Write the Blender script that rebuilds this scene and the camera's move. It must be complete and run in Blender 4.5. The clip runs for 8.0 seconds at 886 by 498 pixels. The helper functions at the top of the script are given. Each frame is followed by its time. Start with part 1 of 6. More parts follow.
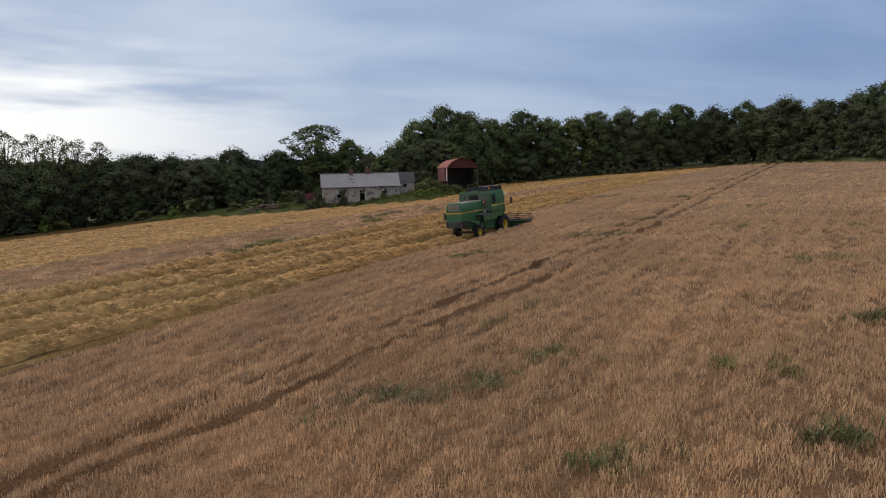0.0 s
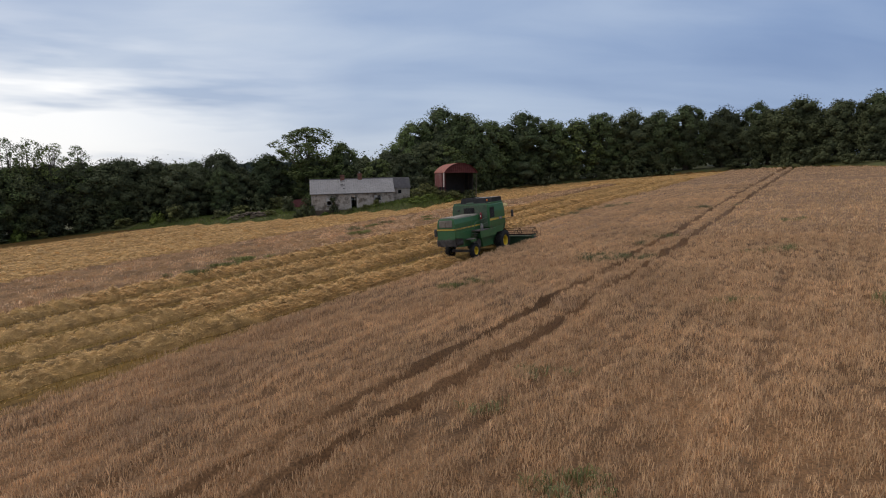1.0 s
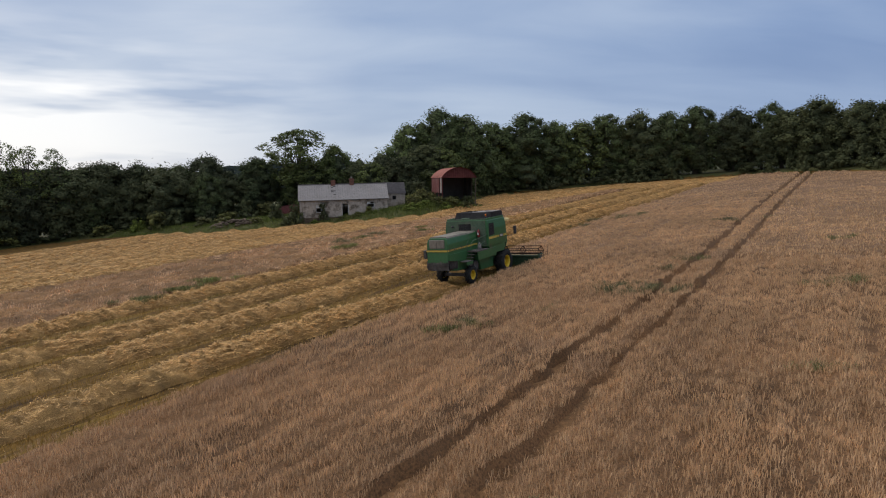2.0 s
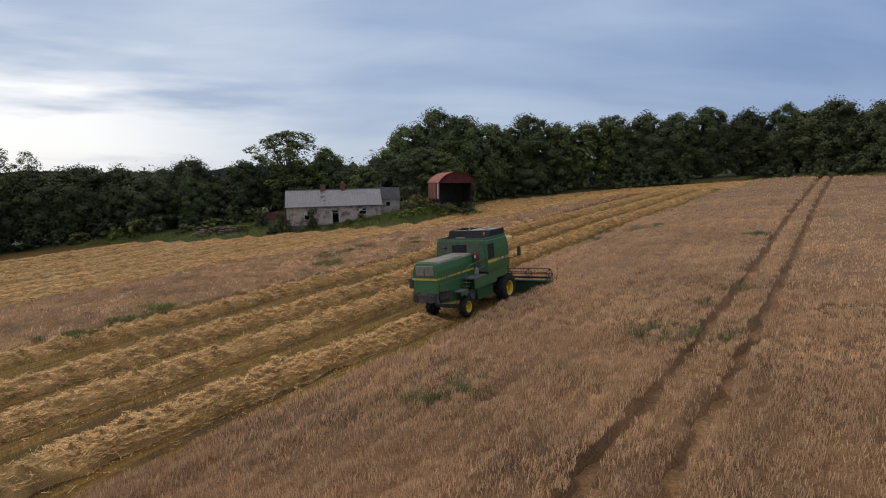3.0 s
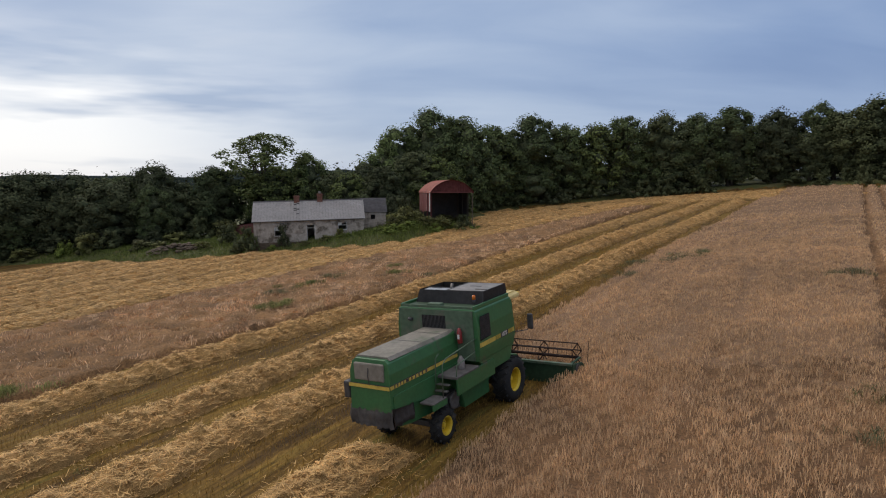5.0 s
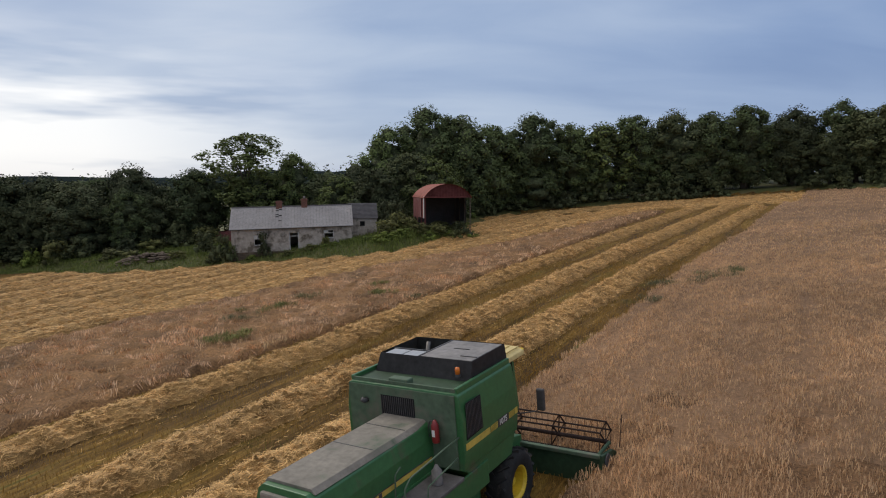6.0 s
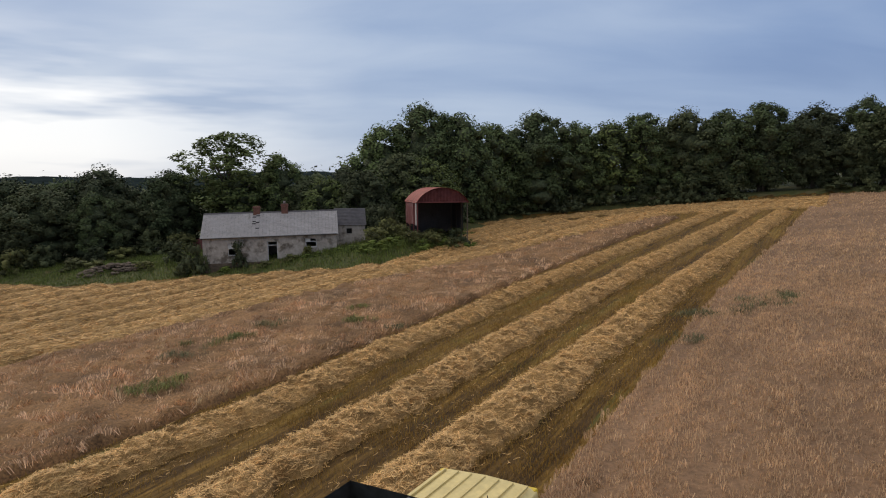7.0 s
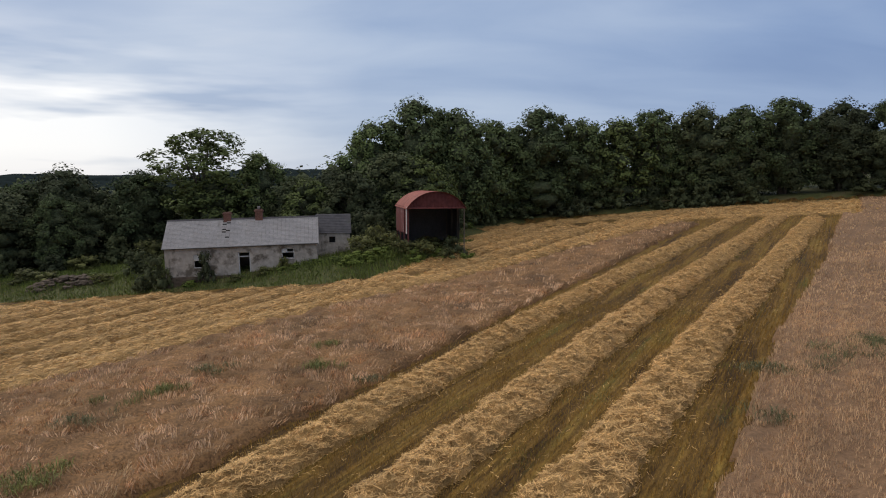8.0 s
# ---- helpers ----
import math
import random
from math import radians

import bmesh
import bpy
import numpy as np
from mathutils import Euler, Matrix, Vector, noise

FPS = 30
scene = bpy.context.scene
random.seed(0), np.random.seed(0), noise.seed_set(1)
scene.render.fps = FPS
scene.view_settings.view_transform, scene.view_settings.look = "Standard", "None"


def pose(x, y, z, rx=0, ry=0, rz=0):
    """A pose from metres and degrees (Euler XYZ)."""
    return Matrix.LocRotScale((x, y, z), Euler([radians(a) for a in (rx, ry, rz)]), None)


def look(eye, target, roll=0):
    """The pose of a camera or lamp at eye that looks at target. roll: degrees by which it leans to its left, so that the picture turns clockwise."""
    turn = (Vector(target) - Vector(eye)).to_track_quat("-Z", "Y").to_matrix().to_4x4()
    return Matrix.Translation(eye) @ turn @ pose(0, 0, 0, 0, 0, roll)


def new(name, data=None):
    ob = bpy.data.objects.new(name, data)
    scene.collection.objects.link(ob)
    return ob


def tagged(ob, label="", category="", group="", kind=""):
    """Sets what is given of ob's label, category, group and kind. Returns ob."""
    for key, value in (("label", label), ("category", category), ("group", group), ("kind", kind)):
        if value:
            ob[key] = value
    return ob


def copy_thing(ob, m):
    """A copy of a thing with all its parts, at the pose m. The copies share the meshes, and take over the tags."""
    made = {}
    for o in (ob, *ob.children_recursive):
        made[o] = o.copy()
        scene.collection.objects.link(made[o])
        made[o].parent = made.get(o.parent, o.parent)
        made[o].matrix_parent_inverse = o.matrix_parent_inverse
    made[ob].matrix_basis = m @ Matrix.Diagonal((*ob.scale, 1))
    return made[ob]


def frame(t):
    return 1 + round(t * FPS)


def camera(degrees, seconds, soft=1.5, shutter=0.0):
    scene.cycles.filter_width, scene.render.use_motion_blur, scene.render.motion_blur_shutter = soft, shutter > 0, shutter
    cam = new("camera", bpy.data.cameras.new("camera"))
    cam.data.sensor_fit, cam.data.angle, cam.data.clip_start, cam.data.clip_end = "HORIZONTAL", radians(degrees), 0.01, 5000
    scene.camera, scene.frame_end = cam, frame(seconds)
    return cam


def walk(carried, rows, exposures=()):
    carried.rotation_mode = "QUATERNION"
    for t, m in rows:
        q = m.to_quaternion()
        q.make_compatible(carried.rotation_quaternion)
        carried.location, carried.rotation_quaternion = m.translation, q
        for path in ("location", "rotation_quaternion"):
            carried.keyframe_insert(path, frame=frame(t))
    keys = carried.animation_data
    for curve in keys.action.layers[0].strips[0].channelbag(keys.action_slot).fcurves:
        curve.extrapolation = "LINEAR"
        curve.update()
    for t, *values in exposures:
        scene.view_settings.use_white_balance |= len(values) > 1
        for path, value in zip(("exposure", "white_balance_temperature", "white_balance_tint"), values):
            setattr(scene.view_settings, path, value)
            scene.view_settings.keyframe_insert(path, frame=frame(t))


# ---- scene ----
# ------------------------------------------------------------ camera
cam = camera(70.0, 8.0, soft=1.1)
# seconds, eye x y z, yaw, pitch, roll
PATH = [
    (0.0, 0.160, -0.576, 9.986, 0.060, -6.549, -0.217),
    (0.5, 0.553, 2.811, 10.253, 0.129, -6.438, -0.281),
    (1.0, 0.887, 6.142, 10.542, 0.178, -6.350, -0.305),
    (1.5, 1.179, 9.423, 10.838, 0.214, -6.275, -0.302),
    (2.0, 1.447, 12.663, 11.132, 0.243, -6.207, -0.284),
    (2.5, 1.705, 15.870, 11.413, 0.271, -6.141, -0.259),
    (3.0, 1.962, 19.057, 11.678, 0.300, -6.073, -0.235),
    (3.5, 2.226, 22.234, 11.921, 0.334, -6.002, -0.218),
    (4.0, 2.503, 25.417, 12.143, 0.373, -5.928, -0.209),
    (4.5, 2.796, 28.618, 12.344, 0.418, -5.853, -0.211),
    (5.0, 3.102, 31.856, 12.528, 0.467, -5.781, -0.221),
    (5.5, 3.420, 35.147, 12.703, 0.518, -5.718, -0.237),
    (6.0, 3.742, 38.511, 12.875, 0.567, -5.670, -0.254),
    (6.5, 4.060, 41.967, 13.057, 0.609, -5.647, -0.263),
    (7.0, 4.362, 45.537, 13.263, 0.638, -5.659, -0.256),
    (7.5, 4.633, 49.244, 13.508, 0.647, -5.720, -0.222),
    (8.0, 4.856, 53.112, 13.811, 0.626, -5.843, -0.145),
]
walk(cam, [(t, pose(x, y, z, 90 + pitch, 0, yaw) @ pose(0, 0, 0, 0, 0, roll)) for t, x, y, z, yaw, pitch, roll in PATH])
# ------------------------------------------------------------ sky and light
SUN_HIGH, SUN_TURN = radians(38), radians(-40)


def node(tree, kind, **values):
    n = tree.nodes.new(kind)
    for key, value in values.items():
        n.inputs[key.replace("_", " ")].default_value = value
    return n


def ramp(tree, fac, stops):
    n = tree.nodes.new("ShaderNodeValToRGB")
    el = n.color_ramp.elements
    while len(el) < len(stops):
        el.new(0.5)
    for e, (p, c) in zip(el, stops):
        e.position, e.color = p, (*c, 1)
    tree.links.new(fac, n.inputs[0])
    return n.outputs[0]


def maths(tree, op, a, b=None, c=None):
    n = tree.nodes.new("ShaderNodeMath")
    n.operation = op
    for k, v in enumerate((a, b, c)):
        if v is None:
            continue
        if isinstance(v, (int, float)):
            n.inputs[k].default_value = v
        else:
            tree.links.new(v, n.inputs[k])
    return n.outputs[0]


def mixed(tree, fac, a, b, blend="MIX"):
    n = tree.nodes.new("ShaderNodeMix")
    n.data_type, n.blend_type = "RGBA", blend
    for key, v in ((0, fac), (6, a), (7, b)):
        if isinstance(v, (int, float)):
            n.inputs[key].default_value = v
        elif isinstance(v, tuple):
            n.inputs[key].default_value = (*v, 1)
        else:
            tree.links.new(v, n.inputs[key])
    return n.outputs[2]


def overcast_world():
    world = bpy.data.worlds.new("overcast_evening")
    scene.world = world
    world.use_nodes = True
    tr = world.node_tree
    tr.nodes.clear()
    ln = tr.links
    co = tr.nodes.new("ShaderNodeTexCoord").outputs["Generated"]
    sep = tr.nodes.new("ShaderNodeSeparateXYZ")
    ln.new(co, sep.inputs[0])
    x, y, z = sep.outputs
    up = maths(tr, "MAXIMUM", z, 0.0)
    # flat cloud deck seen from below
    depth = maths(tr, "ADD", up, 0.26)
    comb = tr.nodes.new("ShaderNodeCombineXYZ")
    ln.new(maths(tr, "DIVIDE", maths(tr, "MULTIPLY", x, 0.42), depth), comb.inputs[0])
    ln.new(maths(tr, "DIVIDE", y, depth), comb.inputs[1])
    big = node(tr, "ShaderNodeTexNoise", Scale=0.95, Detail=4.0, Roughness=0.5, Distortion=0.25)
    ln.new(comb.outputs[0], big.inputs["Vector"])
    fine = node(tr, "ShaderNodeTexNoise", Scale=3.0, Detail=5.0, Roughness=0.55, Distortion=0.5)
    ln.new(comb.outputs[0], fine.inputs["Vector"])
    cloud = maths(tr, "ADD", maths(tr, "MULTIPLY", big.outputs[0], 0.80), maths(tr, "MULTIPLY", fine.outputs[0], 0.20))
    # side to side: brighter towards the low sun behind the clouds
    side = maths(tr, "MULTIPLY_ADD", x, -0.62, 0.5)
    grey = ramp(tr, cloud, [(0.34, (0.220, 0.316, 0.515)), (0.46, (0.356, 0.450, 0.625)), (0.56, (0.505, 0.583, 0.715)), (0.68, (0.715, 0.742, 0.800))])
    # gaps of bright haze low on the sunward side
    low = ramp(tr, up, [(0.0, (0.55, 0.55, 0.55)), (0.05, (0.9, 0.9, 0.9)), (0.13, (1, 1, 1)), (0.17, (0.45, 0.45, 0.45)), (0.24, (0, 0, 0))])
    streak = node(tr, "ShaderNodeTexNoise", Scale=3.0, Detail=4.0, Roughness=0.5)
    smap = tr.nodes.new("ShaderNodeMapping")
    smap.inputs["Scale"].default_value = (0.9, 0.9, 6.0)
    smap.inputs["Location"].default_value = (0.35, 0.0, 0.20)
    ln.new(co, smap.inputs[0])
    ln.new(smap.outputs[0], streak.inputs["Vector"])
    sunward = ramp(tr, side, [(0.58, (0, 0, 0)), (0.80, (1, 1, 1))])
    gap = ramp(tr, streak.outputs[0], [(0.34, (0, 0, 0)), (0.50, (1, 1, 1))])
    fac = mixed(tr, 1.0, mixed(tr, 1.0, low, sunward, "MULTIPLY"), gap, "MULTIPLY")
    haze = ramp(tr, up, [(0.0, (1, 1, 1)), (0.10, (0.45, 0.45, 0.45)), (0.22, (0, 0, 0))])
    deck = mixed(tr, mixed(tr, 1.0, haze, (0.50, 0.50, 0.50), "MULTIPLY"), grey, (0.66, 0.70, 0.77))
    deck = mixed(tr, fac, deck, (0.99, 0.99, 1.0))
    # the far side from the sun is deeper blue
    deck = mixed(tr, 1.0, deck, ramp(tr, side, [(0.12, (0.66, 0.75, 0.90)), (0.50, (0.86, 0.905, 0.97)), (0.9, (1.04, 1.03, 1.02))]), "MULTIPLY")
    # an overcast sky is brighter and warmer overhead
    high = ramp(tr, up, [(0.0, (1, 1, 1)), (0.40, (1, 1, 1)), (0.80, (2.68, 2.15, 1.63))])
    deck = mixed(tr, 1.0, deck, high, "MULTIPLY")
    sky = tr.nodes.new("ShaderNodeTexSky")
    sky.sky_type, sky.sun_disc = "NISHITA", False
    sky.sun_elevation, sky.sun_rotation = SUN_HIGH, SUN_TURN
    clear = mixed(tr, 1.0, sky.outputs[0], (0.10, 0.10, 0.10), "MULTIPLY")
    both = mixed(tr, 0.90, clear, deck)
    bg = tr.nodes.new("ShaderNodeBackground")
    ln.new(both, bg.inputs[0])
    bg.inputs[1].default_value = 1.0
    ln.new(bg.outputs[0], tr.nodes.new("ShaderNodeOutputWorld").inputs[0])


overcast_world()
lamp = bpy.data.lights.new("sun", "SUN")
lamp.energy, lamp.angle, lamp.color = 1.4, radians(20), (1.0, 0.90, 0.76)
SUNWARD = Vector((math.sin(SUN_TURN) * math.cos(SUN_HIGH), math.cos(SUN_TURN) * math.cos(SUN_HIGH), math.sin(SUN_HIGH)))
new("sun", lamp).matrix_world = look(60 * SUNWARD, (0, 0, 0))
# ------------------------------------------------------------ materials
def material(name, colour, rough=0.8, metal=0.0, spread=0.25, grain=4.0, stain=0.4, bump=0.3, relief=0.02, other=None, patch=0.0, patch_scale=0.6,
             island=0.0, per_object=0.0, spec=0.3, stretch=(1, 1, 1)):
    """A surface with grain and stains at two scales; other: a second colour in patches; island: how far single pieces differ."""
    m = bpy.data.materials.new(name)
    m.use_nodes = True
    tr = m.node_tree
    ln = tr.links
    b = tr.nodes["Principled BSDF"]
    b.inputs["Roughness"].default_value, b.inputs["Metallic"].default_value = rough, metal
    b.inputs["Specular IOR Level"].default_value = spec
    co = tr.nodes.new("ShaderNodeTexCoord").outputs["Object"]
    mp = tr.nodes.new("ShaderNodeMapping")
    mp.inputs["Scale"].default_value = stretch
    ln.new(co, mp.inputs[0])
    co = mp.outputs[0]
    n1 = node(tr, "ShaderNodeTexNoise", Scale=grain, Detail=5.0, Roughness=0.6)
    n2 = node(tr, "ShaderNodeTexNoise", Scale=stain, Detail=4.0, Roughness=0.55)
    for n in (n1, n2):
        ln.new(co, n.inputs["Vector"])
    dark = tuple(c * (1 - spread) for c in colour)
    lite = tuple(min(1, c * (1 + spread)) for c in colour)
    col = ramp(tr, n1.outputs[0], [(0.3, dark), (0.7, lite)])
    if other:
        pn = node(tr, "ShaderNodeTexNoise", Scale=patch_scale, Detail=6.0, Roughness=0.65)
        ln.new(co, pn.inputs["Vector"])
        fac = ramp(tr, pn.outputs[0], [(0.62 - patch, (0, 0, 0)), (0.74 - patch, (1, 1, 1))])
        col = mixed(tr, fac, col, other)
    shade = ramp(tr, n2.outputs[0], [(0.3, (1 - spread * 0.8,) * 3), (0.7, (1 + spread * 0.5,) * 3)])
    col = mixed(tr, 1.0, col, shade, "MULTIPLY")
    if island:
        g = tr.nodes.new("ShaderNodeNewGeometry").outputs["Random Per Island"]
        col = mixed(tr, 1.0, col, ramp(tr, g, [(0.0, (1 - island,) * 3), (1.0, (1 + island, 1 + island * 0.95, 1 + island * 0.8))]), "MULTIPLY")
    if per_object:
        r = tr.nodes.new("ShaderNodeObjectInfo").outputs["Random"]
        col = mixed(tr, 1.0, col, ramp(tr, r, [(0.0, (1 - per_object, 1 - per_object, 1 - per_object * 0.8)), (1.0, (1 + per_object, 1 + per_object * 0.9, 1 + per_object * 0.4))]), "MULTIPLY")
    ln.new(col, b.inputs["Base Color"])
    if bump:
        bp = tr.nodes.new("ShaderNodeBump")
        bp.inputs["Strength"].default_value, bp.inputs["Distance"].default_value = bump, relief
        ln.new(n1.outputs[0], bp.inputs["Height"])
        ln.new(bp.outputs[0], b.inputs["Normal"])
    return m


M = {}
M["grass"] = material("rough_grass", (0.075, 0.080, 0.024), 0.9, grain=1.5, stain=0.12, other=(0.12, 0.10, 0.045), patch=0.08, patch_scale=0.15, relief=0.1)
# Far tone is lowered to take in the shade between ears.
M["far_crop"] = material("barley_from_afar", (0.200, 0.115, 0.060), 0.95, spread=0.3, grain=7.0, stain=0.16, relief=0.12, bump=0.5, other=(0.170, 0.096, 0.050), patch=0.02, patch_scale=0.35)
# Brown darkened so that gaps between ears read as shadow.
M["canopy"] = material("understorey_with_gap_shade", (0.172, 0.092, 0.042), 0.95, spread=0.6, grain=15.0, stain=0.2, relief=0.1, bump=0.6)
M["flat_crop"] = material("flattened_crop_base", (0.205, 0.109, 0.045), 0.95, spread=0.6, grain=11.0, stain=0.4, relief=0.08, bump=0.8, stretch=(1.0, 1.0, 1.0))
M["trodden"] = material("trodden_barley", (0.220, 0.120, 0.053), 0.95, spread=0.5, grain=9.0, stain=0.5, relief=0.06, bump=0.8, other=(0.150, 0.078, 0.033), patch=0.08, patch_scale=0.9)
M["ears"] = material("ripe_barley", (0.615, 0.404, 0.232), 0.75, spread=0.24, grain=2.4, stain=0.16, bump=0, island=0.32, other=(0.52, 0.348, 0.215), patch=0.05, patch_scale=0.25)
M["lodged"] = material("lodged_barley", (0.700, 0.455, 0.276), 0.75, spread=0.30, grain=2.0, stain=0.2, bump=0, island=0.50, other=(0.52, 0.36, 0.185), patch=0.06, patch_scale=0.3)
M["stubble"] = material("stubble", (0.310, 0.184, 0.042), 0.8, spread=0.25, grain=5.0, stain=0.25, bump=0, island=0.4, other=(0.18, 0.155, 0.04), patch=0.06, patch_scale=0.35)
M["straw"] = material("straw", (0.645, 0.400, 0.160), 0.7, spread=0.2, grain=4.0, stain=0.4, bump=0, island=0.45)
# Straw darkened below the strands' tone, painting the shade between them.
M["mound"] = material("straw_heap_with_gap_shade", (0.390, 0.235, 0.086), 0.9, spread=0.6, grain=46.0, stain=1.6, bump=1.0, relief=0.05)
M["weed"] = material("green_weed", (0.155, 0.168, 0.056), 0.7, spread=0.3, grain=3.0, stain=0.5, bump=0, island=0.45, per_object=0.3)
M["weed_dull"] = material("grey_green_weed", (0.180, 0.180, 0.084), 0.75, spread=0.3, grain=3.0, stain=0.5, bump=0, island=0.4, per_object=0.25)
# Core colour holds the shade between leaf clumps.
M["core"] = material("shaded_foliage_core", (0.070, 0.084, 0.040), 0.95, spread=0.5, grain=2.4, stain=0.4, bump=1.0, relief=0.35)
M["leaf"] = material("leaves", (0.100, 0.130, 0.056), 0.9, spread=0.3, grain=0.6, stain=0.15, bump=0, spec=0.1, island=0.16, per_object=0.38)
M["leaf_light"] = material("ash_leaves", (0.124, 0.152, 0.052), 0.85, spread=0.3, grain=0.6, stain=0.15, bump=0, spec=0.1, island=0.25, per_object=0.2)
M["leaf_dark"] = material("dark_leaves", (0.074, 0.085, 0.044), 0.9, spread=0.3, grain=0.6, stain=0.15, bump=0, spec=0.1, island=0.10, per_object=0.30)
M["nettle"] = material("nettles", (0.105, 0.135, 0.034), 0.9, spread=0.35, grain=1.5, stain=0.4, bump=0, island=0.4, per_object=0.25, spec=0.1)
M["bramble"] = material("bramble_leaves", (0.092, 0.096, 0.032), 0.9, spread=0.35, grain=1.5, stain=0.4, bump=0, island=0.5, per_object=0.3)
M["blade"] = material("verge_grass", (0.118, 0.146, 0.030), 0.75, spread=0.3, grain=1.2, stain=0.2, bump=0, island=0.45, other=(0.20, 0.16, 0.08), patch=0.04, patch_scale=0.3)
M["bark"] = material("bark", (0.085, 0.070, 0.055), 0.95, spread=0.4, grain=8.0, stain=0.8, relief=0.05, bump=0.6)
M["hill"] = material("far_woods", (0.019, 0.026, 0.026), 0.95, spread=0.35, grain=0.05, stain=0.01, bump=0, other=(0.03, 0.038, 0.022), patch=-0.02, patch_scale=0.006, spec=0.0)
M["green"] = material("green_paint", (0.034, 0.118, 0.042), 0.42, spread=0.14, grain=9.0, stain=1.4, bump=0.05, relief=0.004, other=(0.080, 0.085, 0.052), patch=0.03, patch_scale=1.1, spec=0.45)
M["dusty_green"] = material("dusty_green_paint", (0.080, 0.122, 0.078), 0.7, spread=0.2, grain=7.0, stain=1.6, bump=0.05, relief=0.004, other=(0.120, 0.122, 0.092), patch=0.10, patch_scale=1.3)
M["dust"] = material("dusty_hood", (0.200, 0.180, 0.150), 0.85, spread=0.2, grain=8.0, stain=1.5, bump=0.1, relief=0.004, other=(0.090, 0.110, 0.075), patch=0.06, patch_scale=1.0)
# Grime patches on a green darkened to hold the header's shade.
M["header_green"] = material("grimy_shaded_green_paint", (0.026, 0.056, 0.028), 0.6, spread=0.25, grain=7.0, stain=1.2, bump=0.08, relief=0.004, other=(0.070, 0.062, 0.045), patch=0.03, patch_scale=1.0)
M["yellow"] = material("yellow_paint", (0.62, 0.43, 0.03), 0.45, spread=0.12, grain=10.0, stain=2.0, bump=0.05, relief=0.003, spec=0.4)
M["stripe"] = material("faded_yellow_stripe", (0.50, 0.37, 0.075), 0.6, spread=0.18, grain=8.0, stain=1.6, bump=0, other=(0.20, 0.17, 0.08), patch=0.0, patch_scale=1.5)
M["cream"] = material("faded_yellow_roof", (0.60, 0.47, 0.20), 0.6, spread=0.12, grain=9.0, stain=1.5, bump=0.08, relief=0.004)
M["black"] = material("black_sheet", (0.058, 0.055, 0.056), 0.5, spread=0.3, grain=7.0, stain=1.2, bump=0.08, relief=0.004, other=(0.06, 0.055, 0.05), patch=-0.02, patch_scale=1.0)
M["rubber"] = material("tyre_rubber", (0.018, 0.018, 0.018), 0.85, spread=0.3, grain=14.0, stain=2.0, bump=0.2, relief=0.006, other=(0.075, 0.060, 0.045), patch=0.04, patch_scale=2.5)
M["steel"] = material("dull_steel", (0.16, 0.15, 0.14), 0.55, 0.6, spread=0.25, grain=12.0, stain=2.0, bump=0.1, relief=0.003)
M["cover"] = material("grey_tank_cover", (0.20, 0.185, 0.175), 0.6, spread=0.25, grain=6.0, stain=1.2, bump=0.05, relief=0.003)
M["pane"] = material("pale_tank_window", (0.34, 0.34, 0.34), 0.25, spread=0.1, grain=6.0, stain=1.0, bump=0)
M["rust"] = material("rusty_reel", (0.040, 0.024, 0.019), 0.8, 0.2, spread=0.35, grain=15.0, stain=3.0, bump=0.2, relief=0.004)
M["red"] = material("red_enamel", (0.20, 0.020, 0.020), 0.35, spread=0.12, grain=8.0, stain=3.0, bump=0, spec=0.5)
M["orange"] = material("amber_lens", (0.62, 0.16, 0.02), 0.25, spread=0.1, grain=8.0, stain=3.0, bump=0, spec=0.5)
M["white"] = material("white_decal", (0.66, 0.66, 0.62), 0.5, spread=0.08, grain=12.0, stain=2.0, bump=0)
M["canvas"] = material("dusty_rubber_skirt", (0.125, 0.112, 0.105), 0.9, spread=0.3, grain=5.0, stain=1.2, bump=0.3, relief=0.02)
# Near black painted where hollows and gaps would lie in shade.
M["dark"] = material("inside_shade_black", (0.012, 0.012, 0.012), 0.9, spread=0.3, grain=5.0, stain=1.0, bump=0.1)
M["wall"] = material("weathered_whitewash", (0.370, 0.328, 0.285), 0.92, spread=0.24, grain=2.2, stain=0.45, bump=0.5, relief=0.03, other=(0.130, 0.108, 0.085), patch=0.13, patch_scale=0.8)
M["slate"] = material("weathered_slate", (0.290, 0.272, 0.268), 0.75, spread=0.16, grain=3.5, stain=0.5, bump=0.4, relief=0.02, per_object=0.12, other=(0.17, 0.155, 0.14), patch=0.0, patch_scale=0.8)
M["slate_dark"] = material("mossy_slate", (0.080, 0.074, 0.077), 0.85, spread=0.25, grain=3.0, stain=0.6, bump=0.4, relief=0.02, other=(0.055, 0.06, 0.04), patch=0.05)
M["brick"] = material("old_brick", (0.150, 0.074, 0.056), 0.9, spread=0.3, grain=8.0, stain=2.0, bump=0.4, relief=0.02, other=(0.10, 0.08, 0.07), patch=0.04, patch_scale=2.0)
M["frame_white"] = material("flaking_white_wood", (0.55, 0.54, 0.52), 0.7, spread=0.15, grain=9.0, stain=2.0, bump=0.2, relief=0.005)
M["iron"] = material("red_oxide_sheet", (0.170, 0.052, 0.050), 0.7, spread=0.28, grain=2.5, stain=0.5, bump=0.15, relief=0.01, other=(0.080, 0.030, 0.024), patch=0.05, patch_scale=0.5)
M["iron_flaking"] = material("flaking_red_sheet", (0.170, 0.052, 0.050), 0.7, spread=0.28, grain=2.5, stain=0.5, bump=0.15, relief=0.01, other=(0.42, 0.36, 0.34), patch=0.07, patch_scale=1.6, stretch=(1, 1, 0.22))
